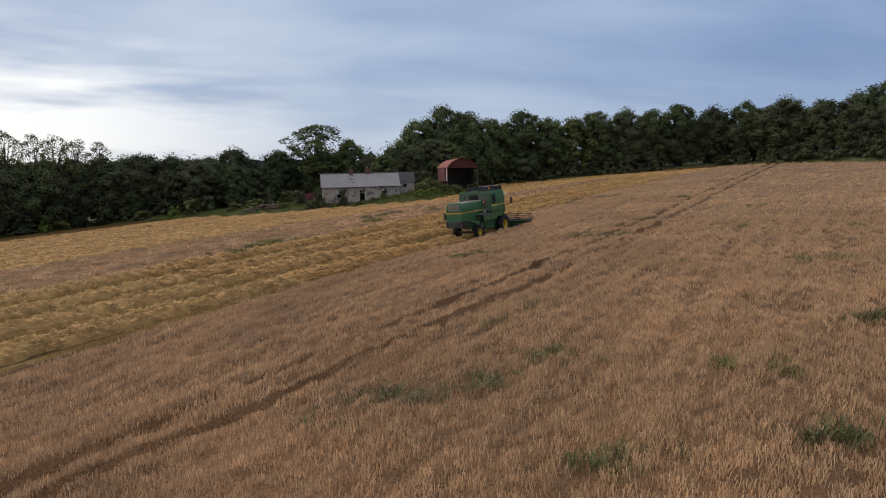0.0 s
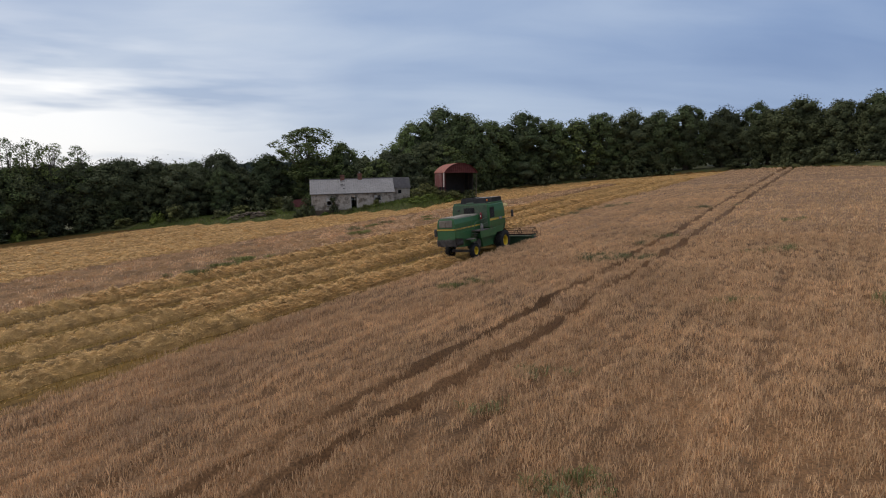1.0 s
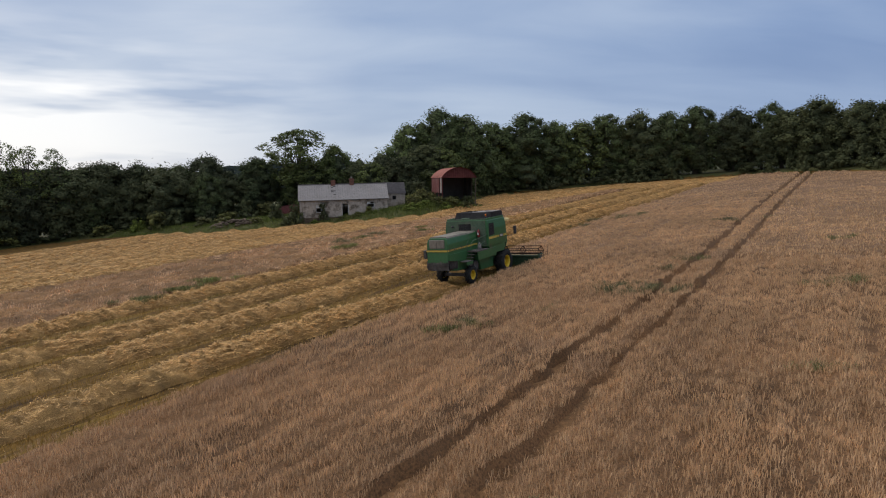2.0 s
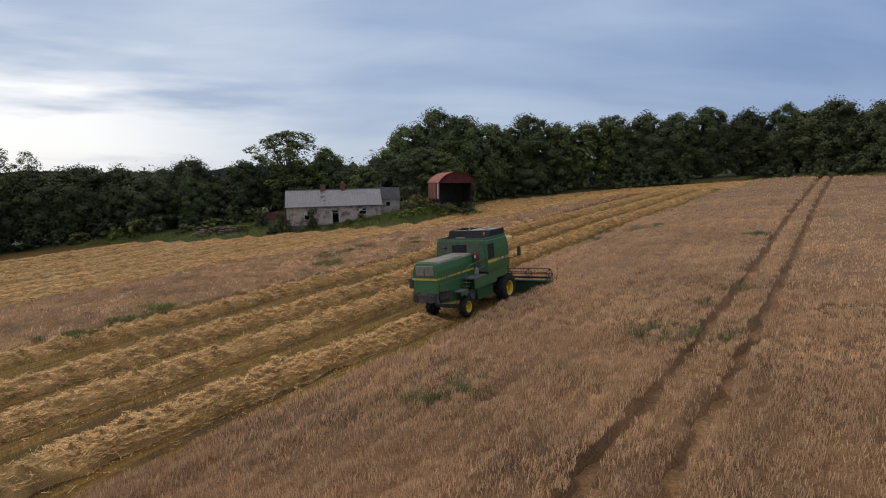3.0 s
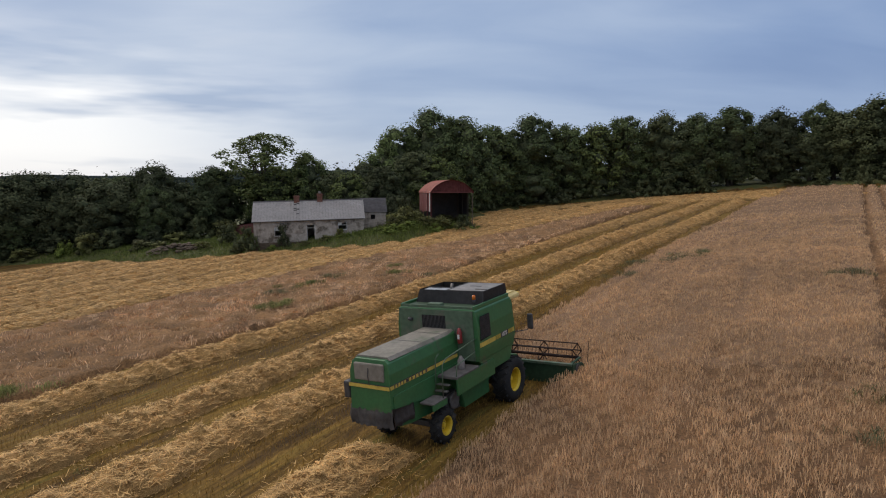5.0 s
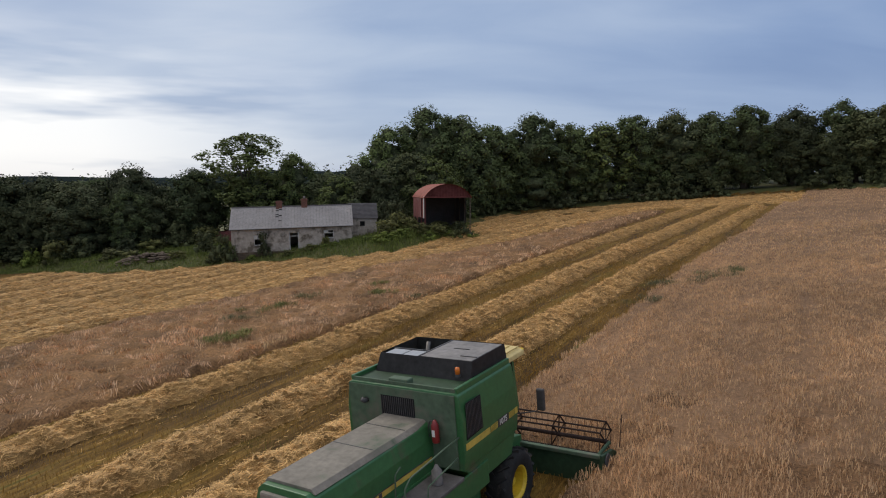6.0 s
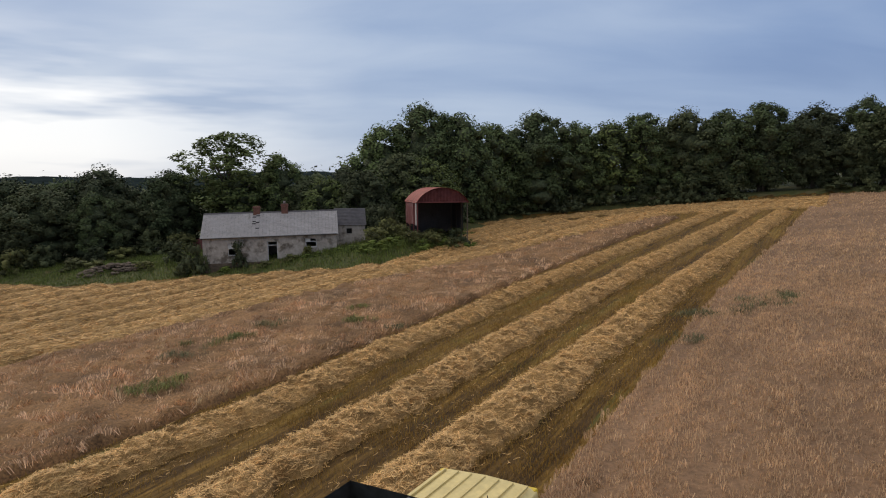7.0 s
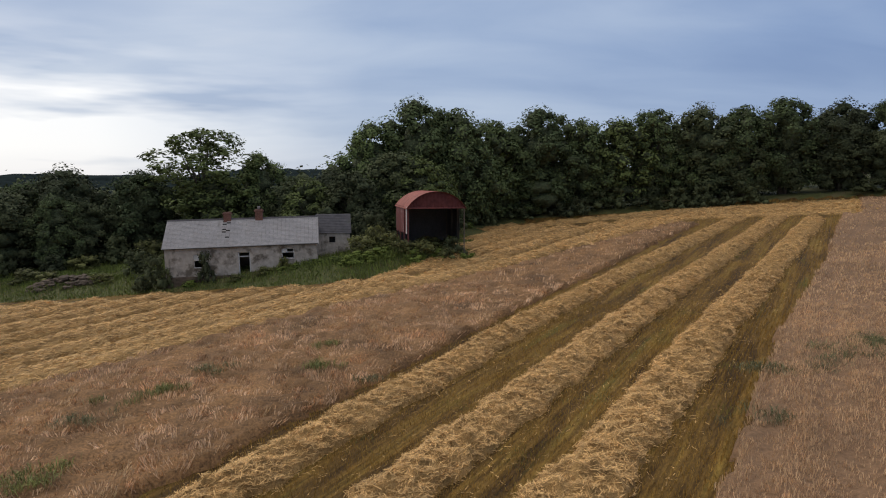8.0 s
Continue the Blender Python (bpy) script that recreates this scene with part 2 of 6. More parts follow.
# Lit copy of the red oxide sheet: the roof slope's light is in its colour.
M["iron_lit"] = material("lit_red_sheet", (0.255, 0.068, 0.050), 0.75, spread=0.25, grain=2.5, stain=0.5, bump=0.15, relief=0.01, other=(0.19, 0.055, 0.04), patch=0.06, patch_scale=0.5)
M["rubble"] = material("rubble", (0.095, 0.070, 0.050), 0.95, spread=0.4, grain=3.0, stain=0.8, bump=0.6, relief=0.08)
M["wood"] = material("old_timber", (0.110, 0.090, 0.070), 0.9, spread=0.3, grain=7.0, stain=1.0, bump=0.4, relief=0.01)


def drilled_ground():
    """Cut ground: brown earth and olive regrowth in streaks along the drills."""
    m = bpy.data.materials.new("stubble_ground")
    m.use_nodes = True
    tr = m.node_tree
    b = tr.nodes["Principled BSDF"]
    b.inputs["Roughness"].default_value = 0.95
    b.inputs["Specular IOR Level"].default_value = 0.2
    co = tr.nodes.new("ShaderNodeTexCoord").outputs["Object"]

    def noise_at(scale, across, along, detail=4.0):
        turn = tr.nodes.new("ShaderNodeMapping")
        turn.inputs["Rotation"].default_value = (0, 0, radians(31.5))
        tr.links.new(co, turn.inputs[0])
        mp = tr.nodes.new("ShaderNodeMapping")
        mp.inputs["Scale"].default_value = (across, along, 1)
        tr.links.new(turn.outputs[0], mp.inputs[0])
        n = node(tr, "ShaderNodeTexNoise", Scale=scale, Detail=detail, Roughness=0.6)
        tr.links.new(mp.outputs[0], n.inputs["Vector"])
        return n.outputs[0]

    broad, drill, fine = noise_at(1.0, 1.1, 0.06), noise_at(1.0, 6.5, 0.45), noise_at(1.0, 16.0, 5.0, 6.0)
    col = ramp(tr, broad, [(0.38, (0.062, 0.034, 0.010)), (0.52, (0.134, 0.076, 0.018)), (0.66, (0.160, 0.102, 0.023))])
    col = mixed(tr, 1.0, col, ramp(tr, drill, [(0.34, (0.55, 0.52, 0.50)), (0.66, (1.45, 1.45, 1.40))]), "MULTIPLY")
    col = mixed(tr, 1.0, col, ramp(tr, fine, [(0.30, (0.60, 0.60, 0.60)), (0.70, (1.40, 1.38, 1.30))]), "MULTIPLY")
    green = noise_at(0.6, 1.6, 0.12)
    col = mixed(tr, ramp(tr, green, [(0.60, (0, 0, 0)), (0.74, (0.8, 0.8, 0.8))]), col, (0.095, 0.105, 0.022))
    tr.links.new(col, b.inputs["Base Color"])
    bp = tr.nodes.new("ShaderNodeBump")
    bp.inputs["Strength"].default_value, bp.inputs["Distance"].default_value = 0.9, 0.06
    tr.links.new(drill, bp.inputs["Height"])
    tr.links.new(bp.outputs[0], b.inputs["Normal"])
    return m


M["soil"] = drilled_ground()
# ------------------------------------------------------------ lie of the land
# s runs across the drills, l along them
TURN = radians(31.5)
CT, ST = math.cos(TURN), math.sin(TURN)
FIELD = np.array([(-34.9, 109.6), (-24.7, 108.7), (-15.4, 107.7), (-6.7, 106.0), (0.4, 107.6), (4.6, 112.0), (6.4, 121.7), (7.0, 127.4), (8.4, 133.9), (10.1, 138.7), (13.3, 145.4), (18.4, 146.0),
                  (28.6, 146.6), (38.9, 147.9), (50.3, 145.6), (57.0, 142.5), (62.0, 139.0), (70.0, 123.0), (70.5, 97.0), (69.0, 60.0), (66.0, 0.0), (60.0, -60.0), (-80.0, -60.0), (-86.0, 60.0),
                  (-80.2, 101.5), (-66.0, 119.3), (-56.0, 119.5), (-46.0, 116.5)])


def to_xy(s, l):
    return s * CT + l * ST, -s * ST + l * CT


def inside(x, y):
    """Whether points lie in the field."""
    x, y = np.asarray(x, float), np.asarray(y, float)
    hit = np.zeros(x.shape, bool)
    for (ax, ay), (bx, by) in zip(FIELD, np.roll(FIELD, -1, 0)):
        cross = (ay > y) != (by > y)
        with np.errstate(divide="ignore", invalid="ignore"):
            hit ^= cross & (x < (bx - ax) * (y - ay) / (by - ay + 1e-12) + ax)
    return hit


def rim(x, y):
    """Distance to the field's edge: minus inside."""
    x, y = np.asarray(x, float), np.asarray(y, float)
    best = np.full(x.shape, 1e9)
    for (ax, ay), (bx, by) in zip(FIELD, np.roll(FIELD, -1, 0)):
        dx, dy = bx - ax, by - ay
        k = np.clip(((x - ax) * dx + (y - ay) * dy) / (dx * dx + dy * dy), 0, 1)
        best = np.minimum(best, np.hypot(x - ax - k * dx, y - ay - k * dy))
    return np.where(inside(x, y), -best, best)


def settle(v, lo, hi, soft):
    v = np.where(v > hi, hi + soft * (1 - np.exp(-np.maximum(v - hi, 0) / soft)), v)
    return np.where(v < lo, lo - soft * (1 - np.exp(-np.maximum(lo - v, 0) / soft)), v)


def ripple(x, y, size, seed=0.0):
    """Smooth random relief between -1 and 1, made of turned sine waves."""
    rng = np.random.RandomState(int(seed * 17) + 5)
    out = np.zeros(np.shape(x))
    for k in range(7):
        a, f, p = rng.uniform(0, 6.28), rng.uniform(0.6, 1.7) * 6.28 / size, rng.uniform(0, 6.28)
        out = out + np.sin(x * math.cos(a) * f + y * math.sin(a) * f + p)
    return out / 4.0


def ground_z(x, y):
    x, y = np.asarray(x, float), np.asarray(y, float)
    z = 4.77 + 0.0815 * settle(x, -85, 78, 30) + 0.0202 * (settle(y, -80, 165, 40) - 50)
    d = rim(x, y)
    k = np.clip(d / 4.0, 0, 1)
    z = z + 0.9 * k * k * (3 - 2 * k)
    z = z + np.clip(d / 6.0, 0, 1) * 0.9 * np.exp(-((x - 2.5) ** 2 + (y - 117) ** 2) / 90.0)
    return z + 0.05 * ripple(x, y, 14.0, 1)


def land_z(x, y):
    return float(ground_z(np.array([x]), np.array([y]))[0])


def mesh_of(name, verts, quads, mats, slot=None, smooth=False):
    """A mesh from numpy arrays of corners and four-sided (or three-sided) faces."""
    verts, quads = np.asarray(verts, np.float32), np.asarray(quads, np.int32)
    me = bpy.data.meshes.new(name)
    n, k = quads.shape
    me.vertices.add(len(verts))
    me.vertices.foreach_set("co", verts.ravel())
    me.loops.add(n * k)
    me.loops.foreach_set("vertex_index", quads.ravel())
    me.polygons.add(n)
    me.polygons.foreach_set("loop_start", np.arange(0, n * k, k, dtype=np.int32))
    for m in mats:
        me.materials.append(m)
    if slot is not None:
        me.polygons.foreach_set("material_index", np.asarray(slot, np.int32))
    if smooth:
        me.polygons.foreach_set("use_smooth", np.ones(n, bool))
    me.update(calc_edges=True)
    return me


def sheet(xs, ys, height):
    """A grid over two rising rows of numbers. height(X, Y) gives z."""
    X, Y = np.meshgrid(xs, ys)
    V = np.stack([X, Y, height(X, Y)], -1).reshape(-1, 3)
    w = len(xs)
    i = (np.arange(len(ys) - 1)[:, None] * w + np.arange(w - 1)[None]).ravel()
    return V, np.stack([i, i + 1, i + 1 + w, i + w], -1)


def spread_steps(lo, hi, step, far, grow=1.35):
    out = list(np.arange(lo, hi + 0.01, step))
    d = step
    while out[-1] < far:
        d *= grow
        out.append(out[-1] + d)
    d = step
    while out[0] > -far:
        d *= grow
        out.insert(0, out[0] - d)
    return np.array(out)


V, Q = sheet(spread_steps(-100, 100, 1.25, 2600), spread_steps(-40, 175, 1.25, 2600), ground_z)
tagged(new("ground", mesh_of("ground", V, Q, [M["grass"]], smooth=True)), "rough green grass and bare earth round the field", "ground", kind="structure")

# ---- far hills, wooded
def far_hill(name, x0, x1, y, depth, top, seed):
    xs, ys = np.linspace(x0, x1, 160), np.linspace(y, y + depth, 14)

    def height(X, Y):
        k, e = (Y - y) / depth, np.clip(np.minimum(X - x0, x1 - X) / (0.18 * (x1 - x0)), 0, 1)
        rise = np.sin(np.clip(k, 0, 1) * math.pi * 0.5) ** 0.7
        lumps = 0.075 * top * ripple(X, Y * 0.4, 26.0, seed) + 0.10 * top * ripple(X, Y * 0.2, 330.0, seed + 1)
        return -6 + (top + 6) * rise * (0.25 + 0.75 * e) + lumps * rise * e

    V, Q = sheet(xs, ys, height)
    tagged(new(name, mesh_of(name, V, Q, [M["hill"]], smooth=True)), "low dark wooded hill far across the valley", "hill", kind="structure")


far_hill("backdrop", -1250, -180, 900, 500, 31, 3)
far_hill("backdrop", -420, 260, 640, 350, 34, 4)
far_hill("backdrop", -2100, -700, 1000, 700, 38, 6)

# ------------------------------------------------------------ the field: what is cut and what stands
TRAM_BEND = (np.array([0, 16, 22, 40, 60, 90, 130, 150]), (np.array([-1.90, -1.35, -1.05, -0.36, -0.02, 0.15, 0.9, 1.2]), np.array([-2.20, -1.60, -1.00, -0.42, -0.1, 0.1, 0.9, 1.2])))
HEADER_L = 49.9


def tram_s(l, wheel):
    return (-11.9, -10.15)[wheel] + np.interp(l, TRAM_BEND[0], TRAM_BEND[1][wheel])


def cut_right(l):
    """The edge of the standing crop on the uncut side."""
    behind = np.interp(l, [0, 10, 20, 30, 38, 50], [-22.9, -22.9, -23.1, -22.9, -22.3, -22.0])
    ahead = np.interp(l, [50, 78, 98, 130, 150], [-25.8, -25.6, -24.3, -23.4, -22.8])
    return np.where(l < HEADER_L, behind, ahead)


STRIP_R = ([0, 20, 35, 50, 60, 80, 110, 130], [-44.4, -43.2, -42.5, -41.2, -40.0, -39.6, -38.4, -37.2])
STRIP_L = ([0, 30, 61, 68, 75, 81, 87, 95, 109, 124, 132], [-62.0, -59.5, -55.6, -54.4, -53.2, -51.6, -49.4, -47.0, -44.0, -40.9, -39.8])


def standing(s, l):
    """1 upright crop, 2 lodged crop in the strip, 0 cut or trodden. The edges waver a little."""
    w = 0.16 * ripple(s, l, 2.6, 2) + 0.10 * ripple(s, l, 0.9, 3)
    s2 = s + w
    x, y = to_xy(s, l)
    inn = rim(x, y) < -1.2
    main = (s2 > cut_right(l)) & (rim(x, y) < -0.3) & ((l < 129 + 3 * ripple(s, l, 9.0, 4)) | (s2 > -21.5))
    for k in (0, 1):
        main &= np.abs(s + 0.8 * w - tram_s(l, k)) > 0.23 + 0.05 * np.clip((l - 30) / 40.0, 0, 1)
    strip = (s2 < np.interp(l, *STRIP_R)) & (s2 > np.interp(l, *STRIP_L)) & inn & (l < 125 + 2.0 * ripple(s, l, 6.0, 8))
    return np.where(main, 1, np.where(strip, 2, 0))


# bare cut ground over the whole field
V, Q = sheet(np.arange(-84, 73, 1.0), np.arange(-60, 149, 1.0), lambda X, Y: ground_z(X, Y) + 0.03)
keep = rim(V[:, 0], V[:, 1]) < np.where(V[:, 0] > 15, 2.6, 0.6)
Q = Q[keep[Q].all(1)]
tagged(new("stubble_ground", mesh_of("stubble_ground", V, Q, [M["soil"]], smooth=True)), "yellow-brown stubble ground with green regrowth", "field", kind="structure")


# ---- standing crop: a rough understorey, darkened as the gaps' shade, with ears above it
def relief_of_crop(s, l):
    """Rise and fall of the crop's top: drills seen as soft rows, and single tufts."""
    return 0.07 * ripple(s, l * 0.12, 1.7, 35) + 0.08 * ripple(s, l * 0.22, 1.1, 33) + 0.06 * ripple(s, l * 0.5, 0.6, 34) + 0.05 * ripple(s, l, 3.3, 12)


def seen_far(s, l):
    """Parts of the standing crop that the camera never comes near."""
    w = 4.0 * ripple(s, l, 4.0, 14)
    return (l + w > 52) | ((s + w > 6) & (l > 40)) | (s + w > 19)


def crop_layer(name, which, mats, s0, s1, ds, l0, l1, dl, tall, label):
    ss, ll = np.arange(s0, s1, ds), np.arange(l0, l1, dl)
    S, L = np.meshgrid(ss, ll)
    up = standing(S, L) == which
    X, Y = to_xy(S, L)
    if which == 1:
        far = seen_far(S, L)
        H = np.where(far, 0.50 + 0.9 * relief_of_crop(S, L), tall + relief_of_crop(S, L))
    else:
        far = np.zeros(S.shape, bool)
        H = tall + 0.13 * ripple(S, L, 1.1, 11) + 0.13 * ripple(S, L * 1.4, 2.1, 12) + 0.10 * ripple(S, L, 0.7, 13) - 0.05
    Z = ground_z(X, Y) + np.where(up, H, -0.10)
    V = np.stack([X, Y, Z], -1).reshape(-1, 3)
    w = len(ss)
    i = (np.arange(len(ll) - 1)[:, None] * w + np.arange(w - 1)[None]).ravel()
    Q = np.stack([i, i + 1, i + 1 + w, i + w], -1)
    Q = Q[up.ravel()[Q].any(1)]
    slot = far.ravel()[Q[:, 0]].astype(int)
    used = np.unique(Q)
    back = np.zeros(len(V), int)
    back[used] = np.arange(len(used))
    ob = new(name, mesh_of(name, V[used], back[Q], mats, slot, smooth=True))
    return tagged(ob, label, "crop", kind="stuff")


def blades(P, tall, wide, lean, lean_dir, droop, rng, plain=False):
    """Ribbons of two faces: a stem and a drooping ear (plain: one face). All arguments are rows with one entry a blade."""
    n = len(P)
    a = rng.uniform(0, math.pi * 2, n)
    side = np.stack([np.cos(a), np.sin(a), np.zeros(n)], -1) * (wide / 2)[:, None]
    ld = np.stack([np.cos(lean_dir), np.sin(lean_dir), np.zeros(n)], -1)
    up = np.array([0, 0, 1.0])
    mid = P + ld * (lean * tall * 0.5)[:, None] + up * (tall * np.sqrt(np.maximum(0.05, 1 - lean ** 2)) * 0.72)[:, None]
    tip = mid + ld * (droop * tall * 0.42)[:, None] + up * (tall * 0.30 * (1 - droop * 0.9))[:, None]
    if plain:
        V = np.stack([P - side * 0.8, P + side * 0.8, tip + side * 0.7, tip - side * 0.7], 1).reshape(-1, 3)
        return V, np.arange(4 * n).reshape(-1, 4)
    V = np.stack([P - side * 0.35, P + side * 0.35, mid - side * 0.8, mid + side * 0.8, tip - side * 0.75, tip + side * 0.75], 1).reshape(-1, 3)
    b = np.arange(n)[:, None] * 6
    Q = np.concatenate([b + [0, 1, 3, 2], b + [2, 3, 5, 4]])
    return V, Q


def scatter(s0, s1, l0, l1, per_m2, rng):
    n = int((s1 - s0) * (l1 - l0) * per_m2)
    return rng.uniform(s0, s1, n), rng.uniform(l0, l1, n)


def ears(parent, name, which, mat, zones, seed):
    """zones: s from, s to, l from, l to, tufts a square metre, height, width."""
    rng = np.random.RandomState(seed)
    Vs, Qs, base = [], [], 0
    for s0, s1, l0, l1, dens, tall, wide in zones:
        s, l = scatter(s0, s1, l0, l1, dens, rng)
        ok = standing(s, l) == which
        s, l = s[ok], l[ok]
        x, y = to_xy(s, l)
        # thinner and thicker drills
        keep = rng.uniform(0, 1, len(x)) < 0.62 + 0.30 * ripple(s, l * 0.12, 1.7, 35) + 0.20 * ripple(s, l * 0.35, 1.1, 21) + 0.50 * ripple(s, l * 0.4, 0.48, 25)
        if which == 2:
            keep &= rng.uniform(0, 1, len(x)) < 0.72 + 0.55 * ripple(s, l * 1.3, 1.0, 28)
        x, y, s, l = x[keep], y[keep], s[keep], l[keep]
        n = len(x)
        h = tall * rng.uniform(0.8, 1.15, n) * (1 + 0.10 * ripple(s, l, 4.0, 22))
        P = np.stack([x, y, ground_z(x, y) + 0.63 - h], -1)
        if which == 1:
            P[:, 2] += 1.15 * relief_of_crop(s, l) + rng.uniform(-0.05, 0.03, n)
            lean = rng.uniform(0.02, 0.36, n)
            ld = rng.uniform(0, 6.28, n)
            droop = rng.uniform(0.05, 0.7, n)
        else:
            flat = np.clip(0.55 + 0.30 * ripple(s, l, 5.0, 23) + 0.35 * ripple(s, l, 1.2, 27), 0.1, 0.95)
            lean = np.clip(flat + rng.uniform(-0.25, 0.2, n), 0.05, 0.97)
            ld = 3.0 * ripple(s, l, 2.6, 24) + 1.5 * ripple(s, l, 0.9, 26) + rng.uniform(-0.7, 0.7, n)
            droop = rng.uniform(0.3, 1.0, n)
            P[:, 2] -= 0.22 * flat
        if which == 1 and l0 < 104:
            # blades laid over into the wheel marks
            k = int(2 * 0.5 * (l1 - l0) * dens * (0.20 if l0 < 80 else 0.12)) if s0 < -12 else 0
            if k:
                l3, w3 = rng.uniform(l0, l1, k), rng.randint(0, 2, k)
                s3 = np.where(w3 == 0, tram_s(l3, 0), tram_s(l3, 1)) + rng.normal(0, 0.17, k)
                x3, y3 = to_xy(s3, l3)
                P = np.concatenate([P, np.stack([x3, y3, ground_z(x3, y3) + rng.uniform(0.0, 0.10, k)], -1)])
                h = np.concatenate([h, tall * rng.uniform(0.6, 1.1, k)])
                lean, ld, droop = np.concatenate([lean, rng.uniform(0.5, 0.97, k)]), np.concatenate([ld, rng.uniform(0, 6.28, k)]), np.concatenate([droop, rng.uniform(0.2, 1, k)])
                n += k
        V, Q = blades(P, h, wide * rng.uniform(0.7, 1.3, n), lean, ld, droop, rng, True)
        Vs.append(V), Qs.append(Q + base)
        base += len(V)
    ob = new(name, mesh_of(name, np.concatenate(Vs), np.concatenate(Qs), [mat]))
    ob.parent = parent
    return ob


crop = crop_layer("standing_crop", 1, [M["canopy"], M["far_crop"]], -28, 84, 0.26, -30, 152, 0.5, 0.455, "ripe pinkish-tan barley still standing uncut")
ears(crop, "ears", 1, M["ears"], [
    (-24, 7, 5, 28, 540, 0.155, 0.0155), (-24, 6, 28, 50, 430, 0.16, 0.018), (-26.5, -10, 50, 84, 330, 0.165, 0.021), (-10, 6, 50, 70, 110, 0.27, 0.046), (6, 20, 10, 50, 75, 0.27, 0.046), (-26.5, -10, 84, 104, 80, 0.22, 0.045),
    (-10, 14, 70, 100, 40, 0.24, 0.055), (6, 14, 50, 70, 40, 0.24, 0.055), (-26, 40, 104, 150, 12, 0.24, 0.07), (14, 62, 50, 104, 10, 0.24, 0.07), (20, 50, 20, 50, 16, 0.24, 0.07), (-24, 10, -4, 5, 25, 0.30, 0.04)], 31)


def wheel_track(wheel):
    """Trodden stalks on the floor of one wheel mark."""
    l = np.arange(-10, 150, 0.4)
    t = np.linspace(-0.5, 0.5, 5)
    S = tram_s(l, wheel)[:, None] + t[None] * (0.85 + 0.15 * ripple(l, l * 0, 2.0, 36)[:, None])
    L = np.repeat(l[:, None], 5, 1)
    X, Y = to_xy(S, L)
    Z = ground_z(X, Y) + 0.13 + 0.03 * ripple(S * 2, L, 0.9, 37 + wheel)
    ok = rim(X, Y) < -0.5
    i = (np.arange(len(l) - 1)[:, None] * 5 + np.arange(4)[None]).ravel()
    Q = np.stack([i, i + 1, i + 6, i + 5], -1)
    Q = Q[ok.ravel()[Q].all(1)]
    me = mesh_of("wheel_track", np.stack([X, Y, Z], -1).reshape(-1, 3), Q, [M["trodden"]], smooth=True)
    tagged(new("wheel_track", me), "brown trodden barley along a tractor wheel mark", "wheel track", "wheel tracks", kind="stuff")


wheel_track(0)
wheel_track(1)
strip = crop_layer("lodged_crop", 2, [M["flat_crop"]], -66, -36, 0.30, 0, 126, 0.5, 0.38, "flattened and tangled strip of uncut barley")
ears(strip, "ears", 2, M["lodged"], [(-62, -38, 50, 88, 210, 0.34, 0.026), (-64, -40, 18, 50, 80, 0.34, 0.032), (-56, -36, 84, 126, 40, 0.36, 0.05)], 32)

# ---- stubble in drills on the cut ground
def stubble_rows():
    rng = np.random.RandomState(41)
    Ps = []
    for s0, s1, l0, l1, gap, step in ((-41, -23, 56, 84, 0.17, 0.028), (-41, -23, 84, 100, 0.17, 0.07), (-44, -22, 12, 58, 0.18, 0.055), (-40, -23, 100, 132, 0.25, 0.08), (-66, -18, 112, 150, 0.34, 0.15), (-98, -55, 18, 112, 0.32, 0.15), (-55, -44, 86, 112, 0.32, 0.15)):
        s = np.arange(s0, s1, gap)
        l = np.arange(l0, l1, step)
        S, L = np.meshgrid(s, l)
        S, L = S.ravel() + rng.normal(0, 0.022, S.size), L.ravel() + rng.uniform(-step, step, S.size)
        ok = (standing(S, L) == 0) & (rim(*to_xy(S, L)) < 3.0) & (rng.uniform(0, 1, S.size) < 0.62 + 0.4 * ripple(S, L, 2.4, 42))
        x, y = to_xy(S[ok], L[ok])
        Ps.append(np.stack([x, y, ground_z(x, y) + 0.01], -1))
    P = np.concatenate(Ps)
    n = len(P)
    V, Q = blades(P, rng.uniform(0.09, 0.21, n), rng.uniform(0.011, 0.025, n), rng.uniform(0.05, 0.7, n), rng.uniform(0, 6.28, n), rng.uniform(0, 0.6, n), rng, True)
    tagged(new("stubble", mesh_of("stubble", V, Q, [M["stubble"]])), "short cut stubble in drills, yellow and olive", "stubble", kind="stuff")


stubble_rows()


